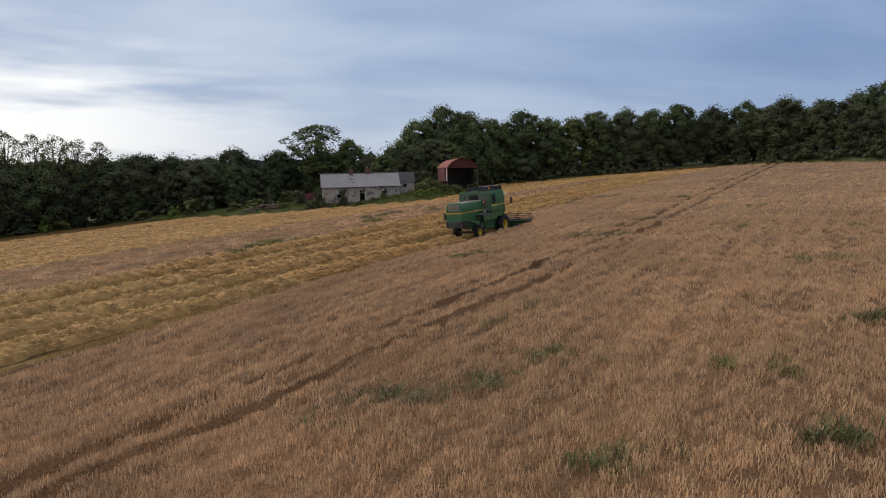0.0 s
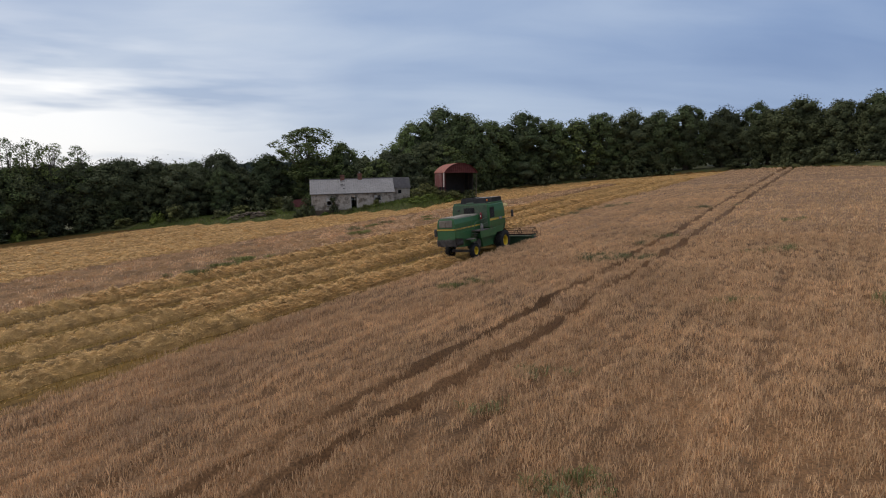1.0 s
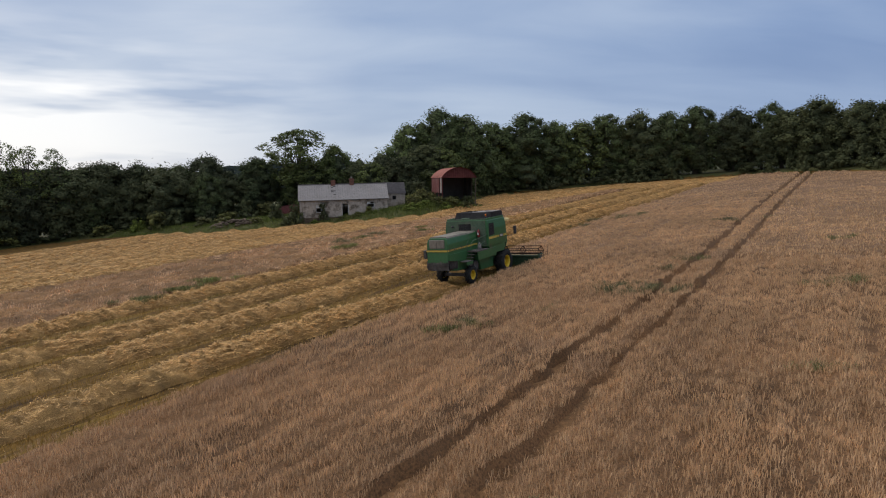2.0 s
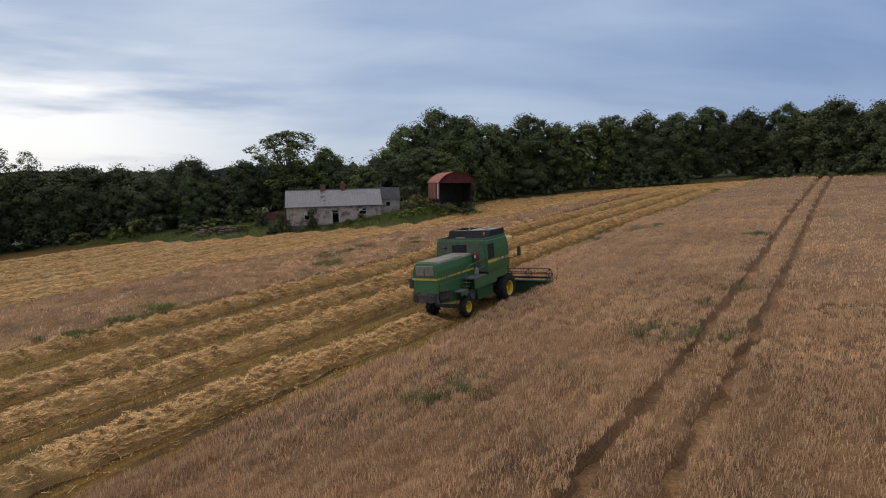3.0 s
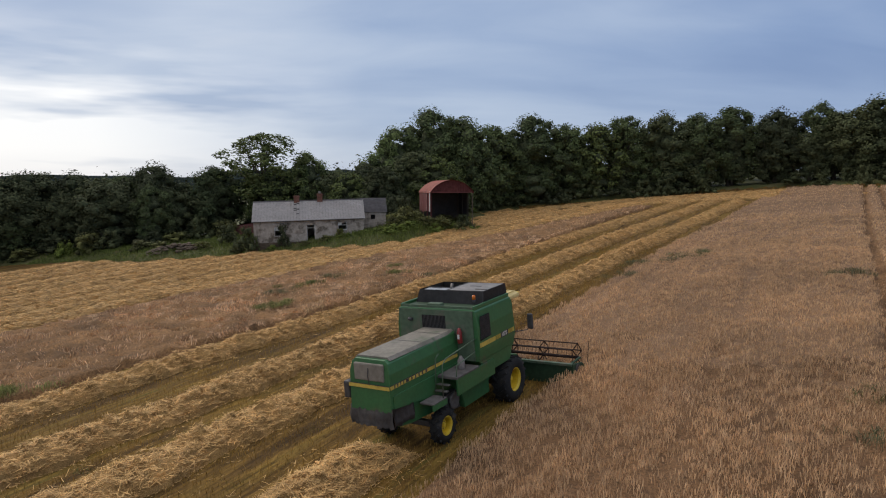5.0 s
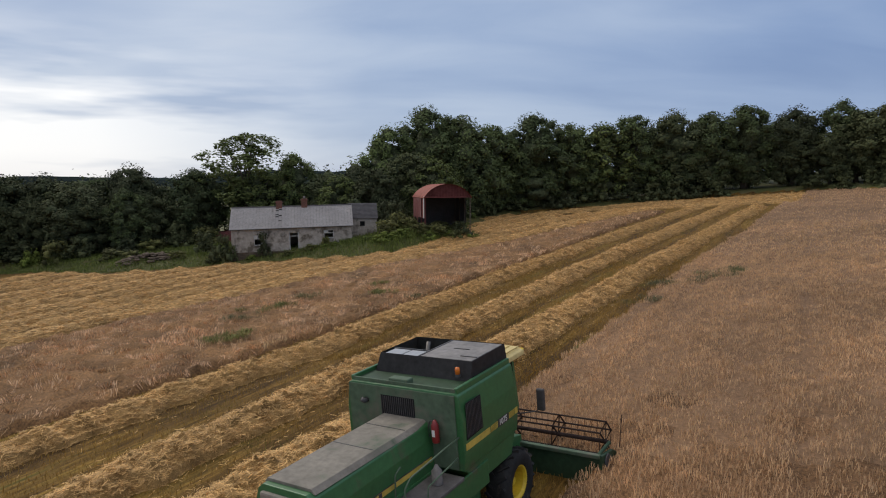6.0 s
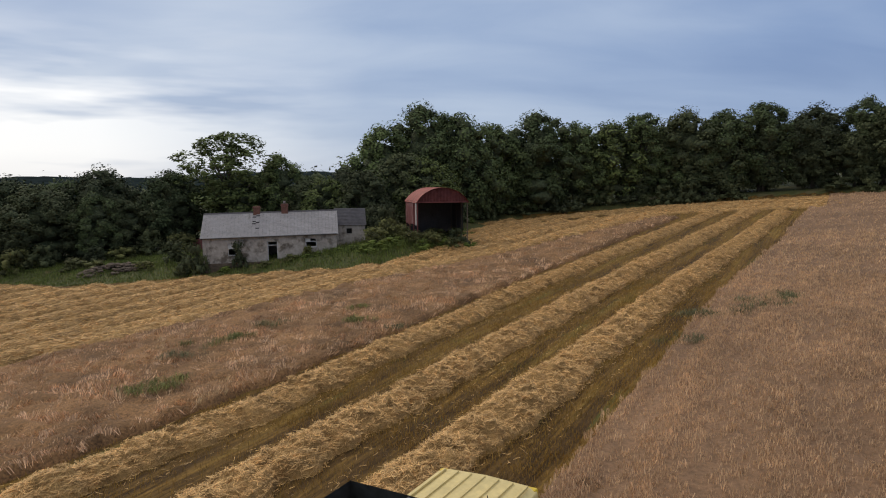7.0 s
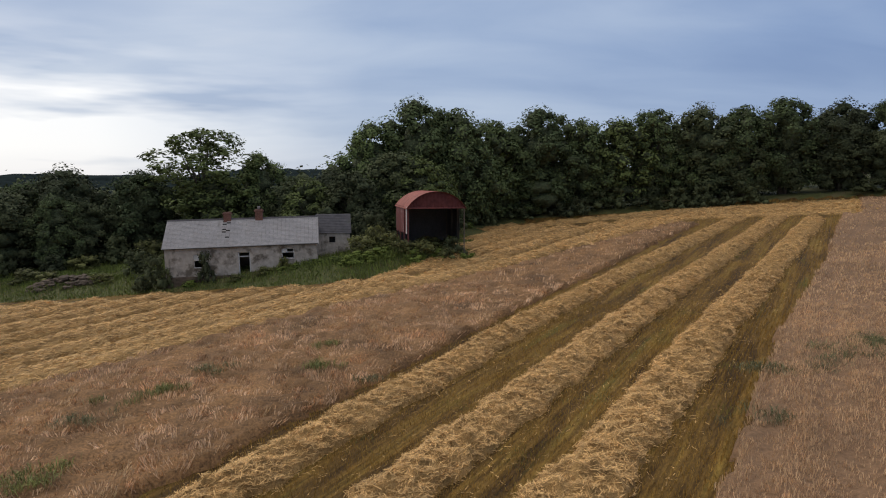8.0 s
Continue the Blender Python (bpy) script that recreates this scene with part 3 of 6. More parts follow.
# ---- straw swaths
def swath(ls, ss, width, tall, strands, thick, seed, lumpy=1.0, cross=False, name="straw_swath", label="long loose windrow of threshed yellow straw on stubble", step=0.10, group="straw swaths"):
    lay = (lambda a, b: to_xy(b, a)) if cross else to_xy
    rng = np.random.RandomState(seed)
    l = np.arange(ls[0], ls[-1], step)
    n, across = len(l), 15
    mid = np.interp(l, ls, ss) + 0.10 * ripple(l, l * 0, 3.1, seed) + 0.06 * ripple(l, l * 0, 1.2, seed + 1)
    half = width / 2 * (1 + 0.18 * ripple(l, l * 0, 2.3, seed + 2))
    t = np.linspace(-1, 1, across)
    S = mid[:, None] + half[:, None] * t[None]
    L = np.repeat(l[:, None], across, 1)
    lump = 1 + lumpy * (0.24 * ripple(l, l * 0, 1.7, seed + 3)[:, None] + 0.30 * ripple(S * 1.3, L, 0.8, seed + 4) + 0.28 * ripple(S, L, 0.45, seed + 5) + 0.16 * ripple(S, L, 0.24, seed + 6))
    bell = np.clip(1 - t ** 2, 0, 1) ** 0.65
    ends = np.clip(np.minimum(l - l[0], l[-1] - l) / 1.0, 0, 1)[:, None]
    H = tall * bell[None] * np.clip(lump, 0.25, 2) * ends
    X, Y = lay(S, L)
    Z = ground_z(X, Y) + 0.01 + H
    V = np.stack([X, Y, Z], -1).reshape(-1, 3)
    i = (np.arange(n - 1)[:, None] * across + np.arange(across - 1)[None]).ravel()
    Q = np.stack([i, i + 1, i + 1 + across, i + across], -1)
    ob = tagged(new(name, mesh_of(name, V, Q, [M["mound"]], smooth=True)), label, "straw", group, kind="stuff")
    # loose strands on top
    k = int((l[-1] - l[0]) * strands)
    near = np.where((l > 26) & (l < 92), 1.0, np.where(l < 92, 0.22, 0.5) if strands > 400 else 1.0)
    a = rng.choice(n, k, p=near / near.sum())
    b = np.where(rng.uniform(0, 1, k) < 0.90, rng.uniform(-1.03, 1.03, k), np.clip(rng.normal(0, 1.0, k), -1.9, 1.9))
    sl = l[a] + rng.uniform(-step, step, k)
    sx = mid[a] + half[a] * b
    col = np.clip(((b + 1) / 2 * (across - 1)).round().astype(int), 0, across - 1)
    h = H[a, col] + rng.uniform(-0.01, 0.05, k)
    x, y = lay(sx, sl)
    P = np.stack([x, y, ground_z(x, y) + 0.02 + h], -1)
    head = rng.normal(0, 0.9 if lumpy > 0.9 else 0.5, k) + math.pi / 2 - TURN + math.pi * rng.randint(0, 2, k)
    run = rng.uniform(0.06, 0.16, k) * (1.0 if thick < 0.015 else 1.6)
    d = np.stack([np.cos(head), np.sin(head), rng.normal(0.0, 0.25, k)], -1) * run[:, None]
    turn = rng.normal(0, 0.6, k)
    d2 = np.stack([np.cos(head + turn), np.sin(head + turn), rng.normal(-0.15, 0.25, k)], -1) * run[:, None]
    side = np.stack([-np.sin(head), np.cos(head), rng.normal(0, 0.5, k)], -1) * (thick * rng.uniform(0.6, 1.3, k) / 2)[:, None]
    P0, P1, P2 = P - d, P, P + d2
    V = np.stack([P0 - side, P0 + side, P2 + side, P2 - side], 1).reshape(-1, 3)
    st = new("strands", mesh_of("strands", V, np.arange(4 * k).reshape(-1, 4), [M["straw"]]))
    st.parent = ob
    return ob


swath([-25, 8, 20, 35, 50, 58, 80, 108, 131], [-44.6, -42.7, -42.0, -40.6, -38.9, -37.9, -37.6, -35.6, -33.8], 2.0, 0.46, 740, 0.012, 51)
swath([-25, 8, 20, 33, 43, 60, 83, 104, 132], [-39.8, -37.6, -36.7, -35.0, -33.9, -33.4, -32.6, -31.3, -29.6], 2.1, 0.48, 760, 0.012, 52)
swath([-25, 8, 20, 31, 40, 62, 77, 94, 128], [-33.9, -32.2, -31.5, -30.7, -30.2, -29.0, -28.5, -27.6, -25.9], 2.15, 0.48, 770, 0.012, 53)
swath([-25, 6, 18, 31, 43.0], [-28.9, -27.4, -26.9, -25.9, -24.6], 2.05, 0.50, 770, 0.012, 54)
FAR_STRAW = "flattened pale straw windrow near the field's edge"
for k, s0 in enumerate((-58.2, -61.5, -65.0, -69.0, -73.0, -77.5, -82.0, -87.0, -92.0, -97.5)):
    lo, hi = 18 + 2.0 * k, 95
    while rim(*to_xy(s0, hi)) > -0.9 and hi > lo + 6:
        hi -= 1.0
    while rim(*to_xy(s0, lo)) > -0.9 and lo < hi - 6:
        lo += 1.0
    if hi - lo > 7:
        bend = [s0 - 2.5, s0 - 0.6, s0 + 0.4, s0 + 1.2]
        swath([lo, lo + (hi - lo) * 0.4, lo + (hi - lo) * 0.75, hi], bend, 2.3, 0.46, 340, 0.021, 60 + k, lumpy=0.55, label=FAR_STRAW, step=0.3, group="swaths by the hedge")
for k, (s0, a, b) in enumerate(((-47.0, 93, 132), (-51.0, 90, 129), (-54.6, 88, 127), (-57.8, 104, 125), (-44.0, 106, 135), (-41.0, 122, 138), (-60.5, 114, 129), (-63.6, 124, 129.5))):
    swath([a, (a + b) / 2, b], [s0 - 1.0, s0, s0 + 1.5], 2.4, 0.42, 340, 0.022, 80 + k, label=FAR_STRAW, step=0.3, group="swaths by the hedge")

swath([58, 68, 76, 84, 92, 99], [-57.6, -56.0, -54.6, -52.6, -50.2, -48.4], 2.6, 0.38, 340, 0.021, 99, lumpy=0.7, label=FAR_STRAW, step=0.3, group="swaths by the hedge")
swath([74, 80, 86, 91], [-57.6, -56.6, -55.2, -53.8], 2.2, 0.36, 340, 0.021, 100, lumpy=0.7, label=FAR_STRAW, step=0.3, group="swaths by the hedge")
for k, (l0, a, b) in enumerate(((133.5, -49, -10), (138.5, -52, -14), (143.0, -50, -20))):
    # headland straw, across the drills
    swath([a, (a + b) / 2, b], [l0 - 2.5, l0, l0 - 1.0], 2.2, 0.34, 150, 0.03, 90 + k, cross=True, label=FAR_STRAW, step=0.3, group="swaths by the hedge")

for k, back in enumerate((0.0, 3.2)):
    swath([-60, -44, -30, -20], [131.6 - back, 142.8 - back, 147.0 - back, 149.2 - back], 2.8, 0.30, 170, 0.028, 95 + k, cross=True, label=FAR_STRAW, step=0.3, group="swaths by the hedge")

# ---- weeds that have grown through
def weed_patch(x, y, r, tall, mat, dens, seed, label):
    rng = np.random.RandomState(seed)
    n = int(dens * r * r * 3.1)
    # a few loose tufts rather than one round clump
    tx, ty = rng.normal(0, r * 0.75, 9), rng.normal(0, r * 0.45, 9)
    j = rng.randint(0, 9, n)
    px, py = x + tx[j] + rng.normal(0, r * 0.22, n), y + ty[j] + rng.normal(0, r * 0.2, n)
    h = tall * rng.uniform(0.5, 1.1, n)
    P = np.stack([px, py, ground_z(px, py) + np.maximum(0.0, 0.60 - h * 0.6) * (1 if tall > 0.2 else 0)], -1)
    V, Q = blades(P, h, rng.uniform(0.014, 0.032, n), rng.uniform(0.1, 0.85, n), rng.uniform(0, 6.28, n), rng.uniform(0.2, 1, n), rng)
    tagged(new("weed_patch", mesh_of("weed_patch", V, Q, [mat])), label, "weeds", "weeds in the crop", kind="stuff")


GREEN_W, DULL_W = "dark green weeds growing up through the ripe barley", "grey-green weeds thinly mixed with ripe barley"
WEEDS = [  # x, y, radius, green or dull
    (18.9, 40.2, 1.1, 1), (24.3, 36.8, 0.7, 0), (17.2, 28.5, 1.0, 1), (3.3, 16.7, 0.7, 1), (7.7, 15.2, 0.75, 0), (8.6, 14.2, 0.35, 0), (-2.3, 14.4, 0.9, 1), (-0.9, 15.2, 0.9, 1), (1.4, 15.8, 0.8, 1), (3.1, 10.6, 0.8, 0), (3.2, 17.6, 0.6, 0), (3.5, 23.6, 0.7, 1), (1.8, 21.2, 0.5, 1),
    (13.0, 18.0, 0.9, 0), (26.3, 52.2, 0.9, 1), (0.6, 15.1, 0.7, 1), (7.8, 10.9, 0.8, 0), (-17.3, 51.0, 1.2, 0), (-15.5, 56.5, 1.3, 0), (9.9, 42.8, 1.5, 1),
    (1.4, 37.7, 0.8, 0), (2.4, 38.6, 0.7, 1), (6.0, 39.9, 0.5, 1), (15.7, 49.2, 0.7, 0), (17.8, 75.9, 1.6, 1), (14.6, 71.4, 0.8, 1), (-7.4, 78.3, 1.0, 0), (-0.9, 80.5, 0.8, 0),
    (-6.0, 81.4, 0.9, 1), (-7.5, 71.0, 1.1, 0), (1.8, 77.9, 0.6, 1), (-9.0, 76.0, 0.8, 1), (-1.4, 84.0, 0.6, 0), (11.4, 42.0, 1.0, 1), (13.2, 47.0, 0.6, 1), (-16.0, 54.0, 1.0, 0),
    (22.0, 78.0, 1.5, 1), (24.5, 66.0, 1.2, 1), (12.0, 30.0, 0.7, 1)]
for k, (x, y, r, dull) in enumerate(WEEDS):
    weed_patch(x, y, r, 0.36, M["weed_dull" if dull else "weed"], 120 if dull else 190, 100 + k, DULL_W if dull else GREEN_W)
for k, (s, l, r) in enumerate(((-31.4, 64.0, 0.7), (-31.2, 69.0, 0.9), (-31.5, 74.0, 0.6), (-36.2, 63.5, 0.5), (-32.5, 38.0, 0.5), (-37.8, 36.0, 0.6), (-31.0, 58.5, 0.5))):
    weed_patch(*to_xy(s, l), r, 0.12, M["weed"], 70, 150 + k, "low green regrowth between the stubble drills")
# ------------------------------------------------------------ building helpers
def part(name, bm, mat, parent=None, label="", smooth=False, m=None):
    """One mesh object out of a bmesh, under a thing or a part."""
    me = bpy.data.meshes.new(name)
    bmesh.ops.recalc_face_normals(bm, faces=bm.faces)
    bm.to_mesh(me)
    bm.free()
    me.materials.append(mat)
    if smooth:
        me.polygons.foreach_set("use_smooth", np.ones(len(me.polygons), bool))
    ob = new(name, me)
    if parent:
        ob.parent = parent
    if m:
        ob.matrix_basis = m
    return tagged(ob, label) if label else ob


def thing(name, m, label, category, group="", kind=""):
    root = new(name)
    root.empty_display_size = 0.3
    root.matrix_basis = m
    return tagged(root, label, category, group, kind)


def soften(bm, width, seg=2):
    if width:
        bmesh.ops.bevel(bm, geom=bm.edges[:], offset=width, segments=seg, profile=0.5, affect="EDGES")
    return bm


def box(x0, x1, y0, y1, z0, z1, bevel=0.0, into=None):
    bm = bmesh.new()
    bmesh.ops.create_cube(bm, size=1, matrix=Matrix.LocRotScale(((x0 + x1) / 2, (y0 + y1) / 2, (z0 + z1) / 2), None, (x1 - x0, y1 - y0, z1 - z0)))
    soften(bm, bevel)
    return joined(into, bm)


def joined(into, bm):
    if into is None:
        return bm
    me = bpy.data.meshes.new("tmp")
    bm.to_mesh(me)
    bm.free()
    into.from_mesh(me)
    bpy.data.meshes.remove(me)
    return into


def prism(outline, lo, hi, axis="x", bevel=0.0, into=None):
    """An outline (pairs) drawn out along an axis. Along x the pairs are y, z; along y they are x, z; along z they are x, y."""
    bm = bmesh.new()

    def at(p, v):
        return {"x": (v, p[0], p[1]), "y": (p[0], v, p[1]), "z": (p[0], p[1], v)}[axis]

    a = [bm.verts.new(at(p, lo)) for p in outline]
    b = [bm.verts.new(at(p, hi)) for p in outline]
    bm.faces.new(a)
    bm.faces.new(b[::-1])
    for k in range(len(a)):
        bm.faces.new((a[k], a[k - 1], b[k - 1], b[k]))
    bmesh.ops.recalc_face_normals(bm, faces=bm.faces)
    soften(bm, bevel)
    return joined(into, bm)


def tube(points, radius, sides=8, into=None, radii=None):
    """A round bar along points."""
    bm = bmesh.new()
    P = [Vector(p) for p in points]
    rings = []
    for k, p in enumerate(P):
        d = (P[min(k + 1, len(P) - 1)] - P[max(k - 1, 0)]).normalized()
        q = d.to_track_quat("Z", "Y")
        r = radii[k] if radii else radius
        rings.append([bm.verts.new(p + q @ Vector((r * math.cos(6.2832 * j / sides), r * math.sin(6.2832 * j / sides), 0))) for j in range(sides)])
    for a, b in zip(rings, rings[1:]):
        for j in range(sides):
            bm.faces.new((a[j - 1], a[j], b[j], b[j - 1]))
    bm.faces.new(rings[0][::-1])
    bm.faces.new(rings[-1])
    return joined(into, bm)


def lathe(outline, sides=28, into=None, caps=True):
    """Turns (radius, x) pairs round the x axis."""
    bm = bmesh.new()
    rings = []
    for r, x in outline:
        rings.append([bm.verts.new((x, r * math.cos(6.2832 * j / sides), r * math.sin(6.2832 * j / sides))) for j in range(sides)])
    for a, b in zip(rings, rings[1:]):
        for j in range(sides):
            bm.faces.new((a[j - 1], a[j], b[j], b[j - 1]))
    for ring in (rings[0], rings[-1]) if caps else ():
        if max(v.co.yz.length for v in ring) > 0.001:
            bm.faces.new(ring)
    return joined(into, bm)


def pierced(width, tall, thick, holes, into=None, y0=0.0):
    """A wall from x 0 to width with openings (x0, x1, z0, z1) right through it; front face at y0."""
    bm = bmesh.new()
    xs = sorted({0.0, width, *[h[0] for h in holes], *[h[1] for h in holes]})
    zs = sorted({0.0, tall, *[h[2] for h in holes], *[h[3] for h in holes]})
    for a, b in zip(xs, xs[1:]):
        for c, d in zip(zs, zs[1:]):
            if any(h[0] <= a and b <= h[1] and h[2] <= c and d <= h[3] for h in holes):
                continue
            bmesh.ops.create_cube(bm, size=1, matrix=Matrix.LocRotScale(((a + b) / 2, y0 + thick / 2, (c + d) / 2), None, (b - a, thick, d - c)))
    bmesh.ops.remove_doubles(bm, verts=bm.verts, dist=0.0005)
    seen = {}
    for f in bm.faces:
        seen.setdefault(tuple(sorted(v.index for v in f.verts)), []).append(f)
    bm.verts.index_update()
    seen = {}
    for f in bm.faces:
        seen.setdefault(tuple(sorted(v.index for v in f.verts)), []).append(f)
    bmesh.ops.delete(bm, geom=[f for fs in seen.values() if len(fs) > 1 for f in fs], context="FACES_ONLY")
    return joined(into, bm)


def corrugated(width, depth, pitch, high, bend=None, cols=None):
    """A sheet of corrugated iron over x 0..width, y 0..depth with ridges along x; bend(y) -> (y, z)."""
    n = cols or int(depth / pitch * 4)
    bm = bmesh.new()
    rows = []
    for k in range(n + 1):
        y = depth * k / n
        w = high * math.sin(2 * math.pi * y / pitch)
        yy, zz = bend(y) if bend else (y, 0)
        rows.append([bm.verts.new((x, yy, zz + w)) for x in (0, width)])
    for a, b in zip(rows, rows[1:]):
        bm.faces.new((a[0], a[1], b[1], b[0]))
    return bm


# ------------------------------------------------------------ the combine harvester
def wheel(parent, name, x, y, radius, width, rim_r, flip, lugs):
    """A tyre with lugs, a dished yellow rim and hub. flip: -1 for the off side."""
    w = width / 2
    o = radius - 0.035
    tyre = part("tyre", lathe([(rim_r, -w * 0.8), (rim_r + 0.06, -w), (o - 0.10, -w), (o - 0.02, -w * 0.82), (o, -w * 0.5), (o, w * 0.5), (o - 0.02, w * 0.82), (o - 0.10, w), (rim_r + 0.06, w), (rim_r, w * 0.8)], 36, caps=False),
                M["rubber"], parent, "black rubber tyre with worn lugs", True)
    bm = bmesh.new()
    for k in range(lugs):
        for s in (-1, 1):
            a = 2 * math.pi * (k + 0.25 * s) / lugs
            m = Matrix.Rotation(a, 4, "X") @ Matrix.Translation((s * w * 0.48, 0, radius - 0.035)) @ Matrix.Rotation(s * 0.7, 4, "Z")
            bmesh.ops.create_cube(bm, size=1, matrix=m @ Matrix.Diagonal((w * 1.05, 0.055, 0.075, 1)))
    lug = part("tread", bm, M["rubber"], tyre)
    f = flip
    rim_part = part("rim", lathe([(rim_r + 0.02, f * w * 0.86), (rim_r - 0.015, f * w * 0.82), (rim_r * 0.87, f * w * 0.62), (rim_r * 0.84, f * w * -0.60), (rim_r * 0.80, f * w * -0.62), (rim_r * 0.82, f * w * 0.58)], 28, caps=False),
                    M["yellow"], parent, "bright yellow dished wheel rim")
    # Black disc stands in for the depth shade inside the dished rim.
    part("rim_depth_shade", lathe([(rim_r * 0.85, f * w * -0.50), (rim_r * 0.30, f * w * -0.52), (0.0, f * w * -0.52)], 28, caps=False), M["rubber"], rim_part, "black disc painting the shade deep in the wheel")
    part("wheel_disc", lathe([(rim_r * 0.66, f * w * -0.48), (rim_r * 0.62, f * w * -0.06), (rim_r * 0.50, f * w * 0.02), (rim_r * 0.44, f * w * -0.10), (0.0, f * w * -0.10)], 28, caps=False), M["yellow"], rim_part)
    hub = lathe([(rim_r * 0.26, f * w * -0.12), (rim_r * 0.26, f * w * 0.30), (rim_r * 0.16, f * w * 0.38), (0, f * w * 0.38)], 16)
    part("hub", hub, M["yellow"], rim_part)
    bolt = None
    for k in range(8):
        a = 2 * math.pi * k / 8
        m = Matrix.Translation((f * w * -0.09, rim_r * 0.38 * math.cos(a), rim_r * 0.38 * math.sin(a))) @ Matrix.Rotation(math.pi / 2, 4, "Y")
        if bolt is None:
            bm = bmesh.new()
            bmesh.ops.create_cone(bm, cap_ends=True, segments=6, radius1=0.02, radius2=0.02, depth=0.03)
            bolt = part("bolt", bm, M["steel"], rim_part, m=m)
        else:
            other = new("bolt", bolt.data)
            other.parent, other.matrix_basis = rim_part, m


def bars_decal(name, parent, mat, x, y0, y1, z0, z1, count, fill=0.6, slope=0.0):
    """A row of small upright marks on the right side, standing for lettering or stripes."""
    for k in range(count):
        a = y0 + (y1 - y0) * k / count
        b = a + (y1 - y0) / count * fill
        part(name, box(x, x + 0.006, a, b, z0 + slope * (a - y0), z1 + slope * (a - y0)), mat, parent)


def combine_harvester():
    x, y = to_xy(-24.35, 47.45)
    normal = Vector((-0.0815, -0.0202, 1)).normalized()
    ahead = Vector((math.sin(radians(32.5)), math.cos(radians(32.5)), 0))
    ahead = (ahead - normal * ahead.dot(normal)).normalized()
    right = ahead.cross(normal)
    m = Matrix((right, ahead, normal)).transposed().to_4x4()
    m.translation = (x, y, land_z(x, y) + 0.02)
    m = m @ pose(0, -3.5, 0) @ pose(0, 0, 0, -1.0, 0, 0) @ pose(0, 3.5, 0)
    c = thing("combine_harvester", m, "old green and yellow combine harvester, dusty, cutting barley", "combine harvester")

    # chassis and straw walker body
    body = part("body", prism([(-5.170, 1.02), (-4.570, 0.92), (-2.4, 0.78), (0.1, 0.78), (0.9, 1.1), (0.9, 2.3), (-2.2, 2.3), (-5.170, 2.2)], -0.66, 0.66, bevel=0.02), M["green"], c, "green painted sheet metal body")
    # rear hood, rounded over the top
    hood = part("rear_hood", prism([(-0.70, 1.55), (0.70, 1.55), (0.70, 2.60), (0.63, 2.88), (0.52, 2.97), (-0.52, 2.97), (-0.63, 2.88), (-0.70, 2.60)], -5.490, -1.9, axis="y", bevel=0.015), M["green"], c, "green hood over the straw walkers")
    for v in hood.data.vertices:
        if v.co.y < -5.170:
            v.co.y += 0.16 * max(0.0, v.co.z - 2.2)
            v.co.z -= 0.05
    top = part("hood_top", prism([(-0.615, 2.885), (-0.52, 2.976), (0.52, 2.976), (0.615, 2.885)], -5.250, -1.93, axis="y", bevel=0.008), M["dust"], hood, "hood top grey with chaff and dust")
    part("hood_seam", box(-0.5, 0.5, -3.62, -3.60, 2.976, 2.982), M["black"], hood)
    part("hood_seam", box(-0.5, 0.5, -2.62, -2.60, 2.976, 2.982), M["black"], hood)
    # rear door with its panel
    part("rear_door", box(-0.52, 0.50, -5.470, -5.370, 2.33, 2.82, 0.04), M["dust"], hood, "dust-grey rear inspection panel", m=pose(0, 0.0, 0.0))
    part("door_latch", tube([(0.0, -5.470, 2.70), (0.0, -5.510, 2.50), (0.02, -5.490, 2.2)], 0.012, 6), M["black"], hood)
    part("rear_stripe", box(-0.705, 0.705, -5.502, -5.492, 2.14, 2.24, 0.0), M["stripe"], hood, "yellow stripe")
    part("rear_stripe", box(-0.705, 0.705, -5.505, -5.493, 2.245, 2.26, 0.0), M["black"], hood)
    # rubber skirt over the straw outlet
    skirt = bmesh.new()
    n = 24
    rows = []
    for k in range(n + 1):
        u = -0.74 + 1.48 * k / n
        w = 0.03 * math.sin(k * 1.9) + 0.02 * math.sin(k * 0.7)
        rows.append([skirt.verts.new((u, -5.470, 1.62)), skirt.verts.new((u, -5.530 + w, 1.30)), skirt.verts.new((u, -5.470 + 1.6 * w, 1.06 + 0.015 * math.sin(k * 1.1)))])
    for a, b in zip(rows, rows[1:]):
        for j in (0, 1):
            skirt.faces.new((a[j], b[j], b[j + 1], a[j + 1]))
    bmesh.ops.solidify(skirt, geom=skirt.faces[:], thickness=0.02)
    part("straw_skirt", skirt, M["canvas"], c, "sagging dusty rubber skirt", True)
    for s in (-1, 1):
        side = bmesh.new()
        rows = []
        for k in range(13):
            v = -5.470 + 0.95 * k / 12
            w = 0.03 * math.sin(k * 1.7 + s)
            rows.append([side.verts.new((s * 0.72, v, 1.62)), side.verts.new((s * (0.74 + w), v, 1.25)), side.verts.new((s * (0.72 + w), v, 1.08 + 0.03 * math.sin(k)))])
        for a, b in zip(rows, rows[1:]):
            for j in (0, 1):
                side.faces.new((a[j], b[j], b[j + 1], a[j + 1]))
        bmesh.ops.solidify(side, geom=side.faces[:], thickness=0.02)
        part("straw_skirt", side, M["canvas"], c, "", True)
    # Solid black box painted as the shade inside the opening.
    part("outlet", box(-0.62, 0.62, -5.270, -3.4, 1.0, 1.55, 0.02), M["dark"], c, "dark block filling the straw outlet as its shade")
    # side stripe along the hood, with plain marks where the name stands
    part("side_stripe", box(0.704, 0.712, -5.450, -2.05, 2.14, 2.24), M["stripe"], hood, "yellow stripe along the hood")
    part("side_stripe", box(0.704, 0.713, -5.450, -2.05, 2.245, 2.26), M["black"], hood)
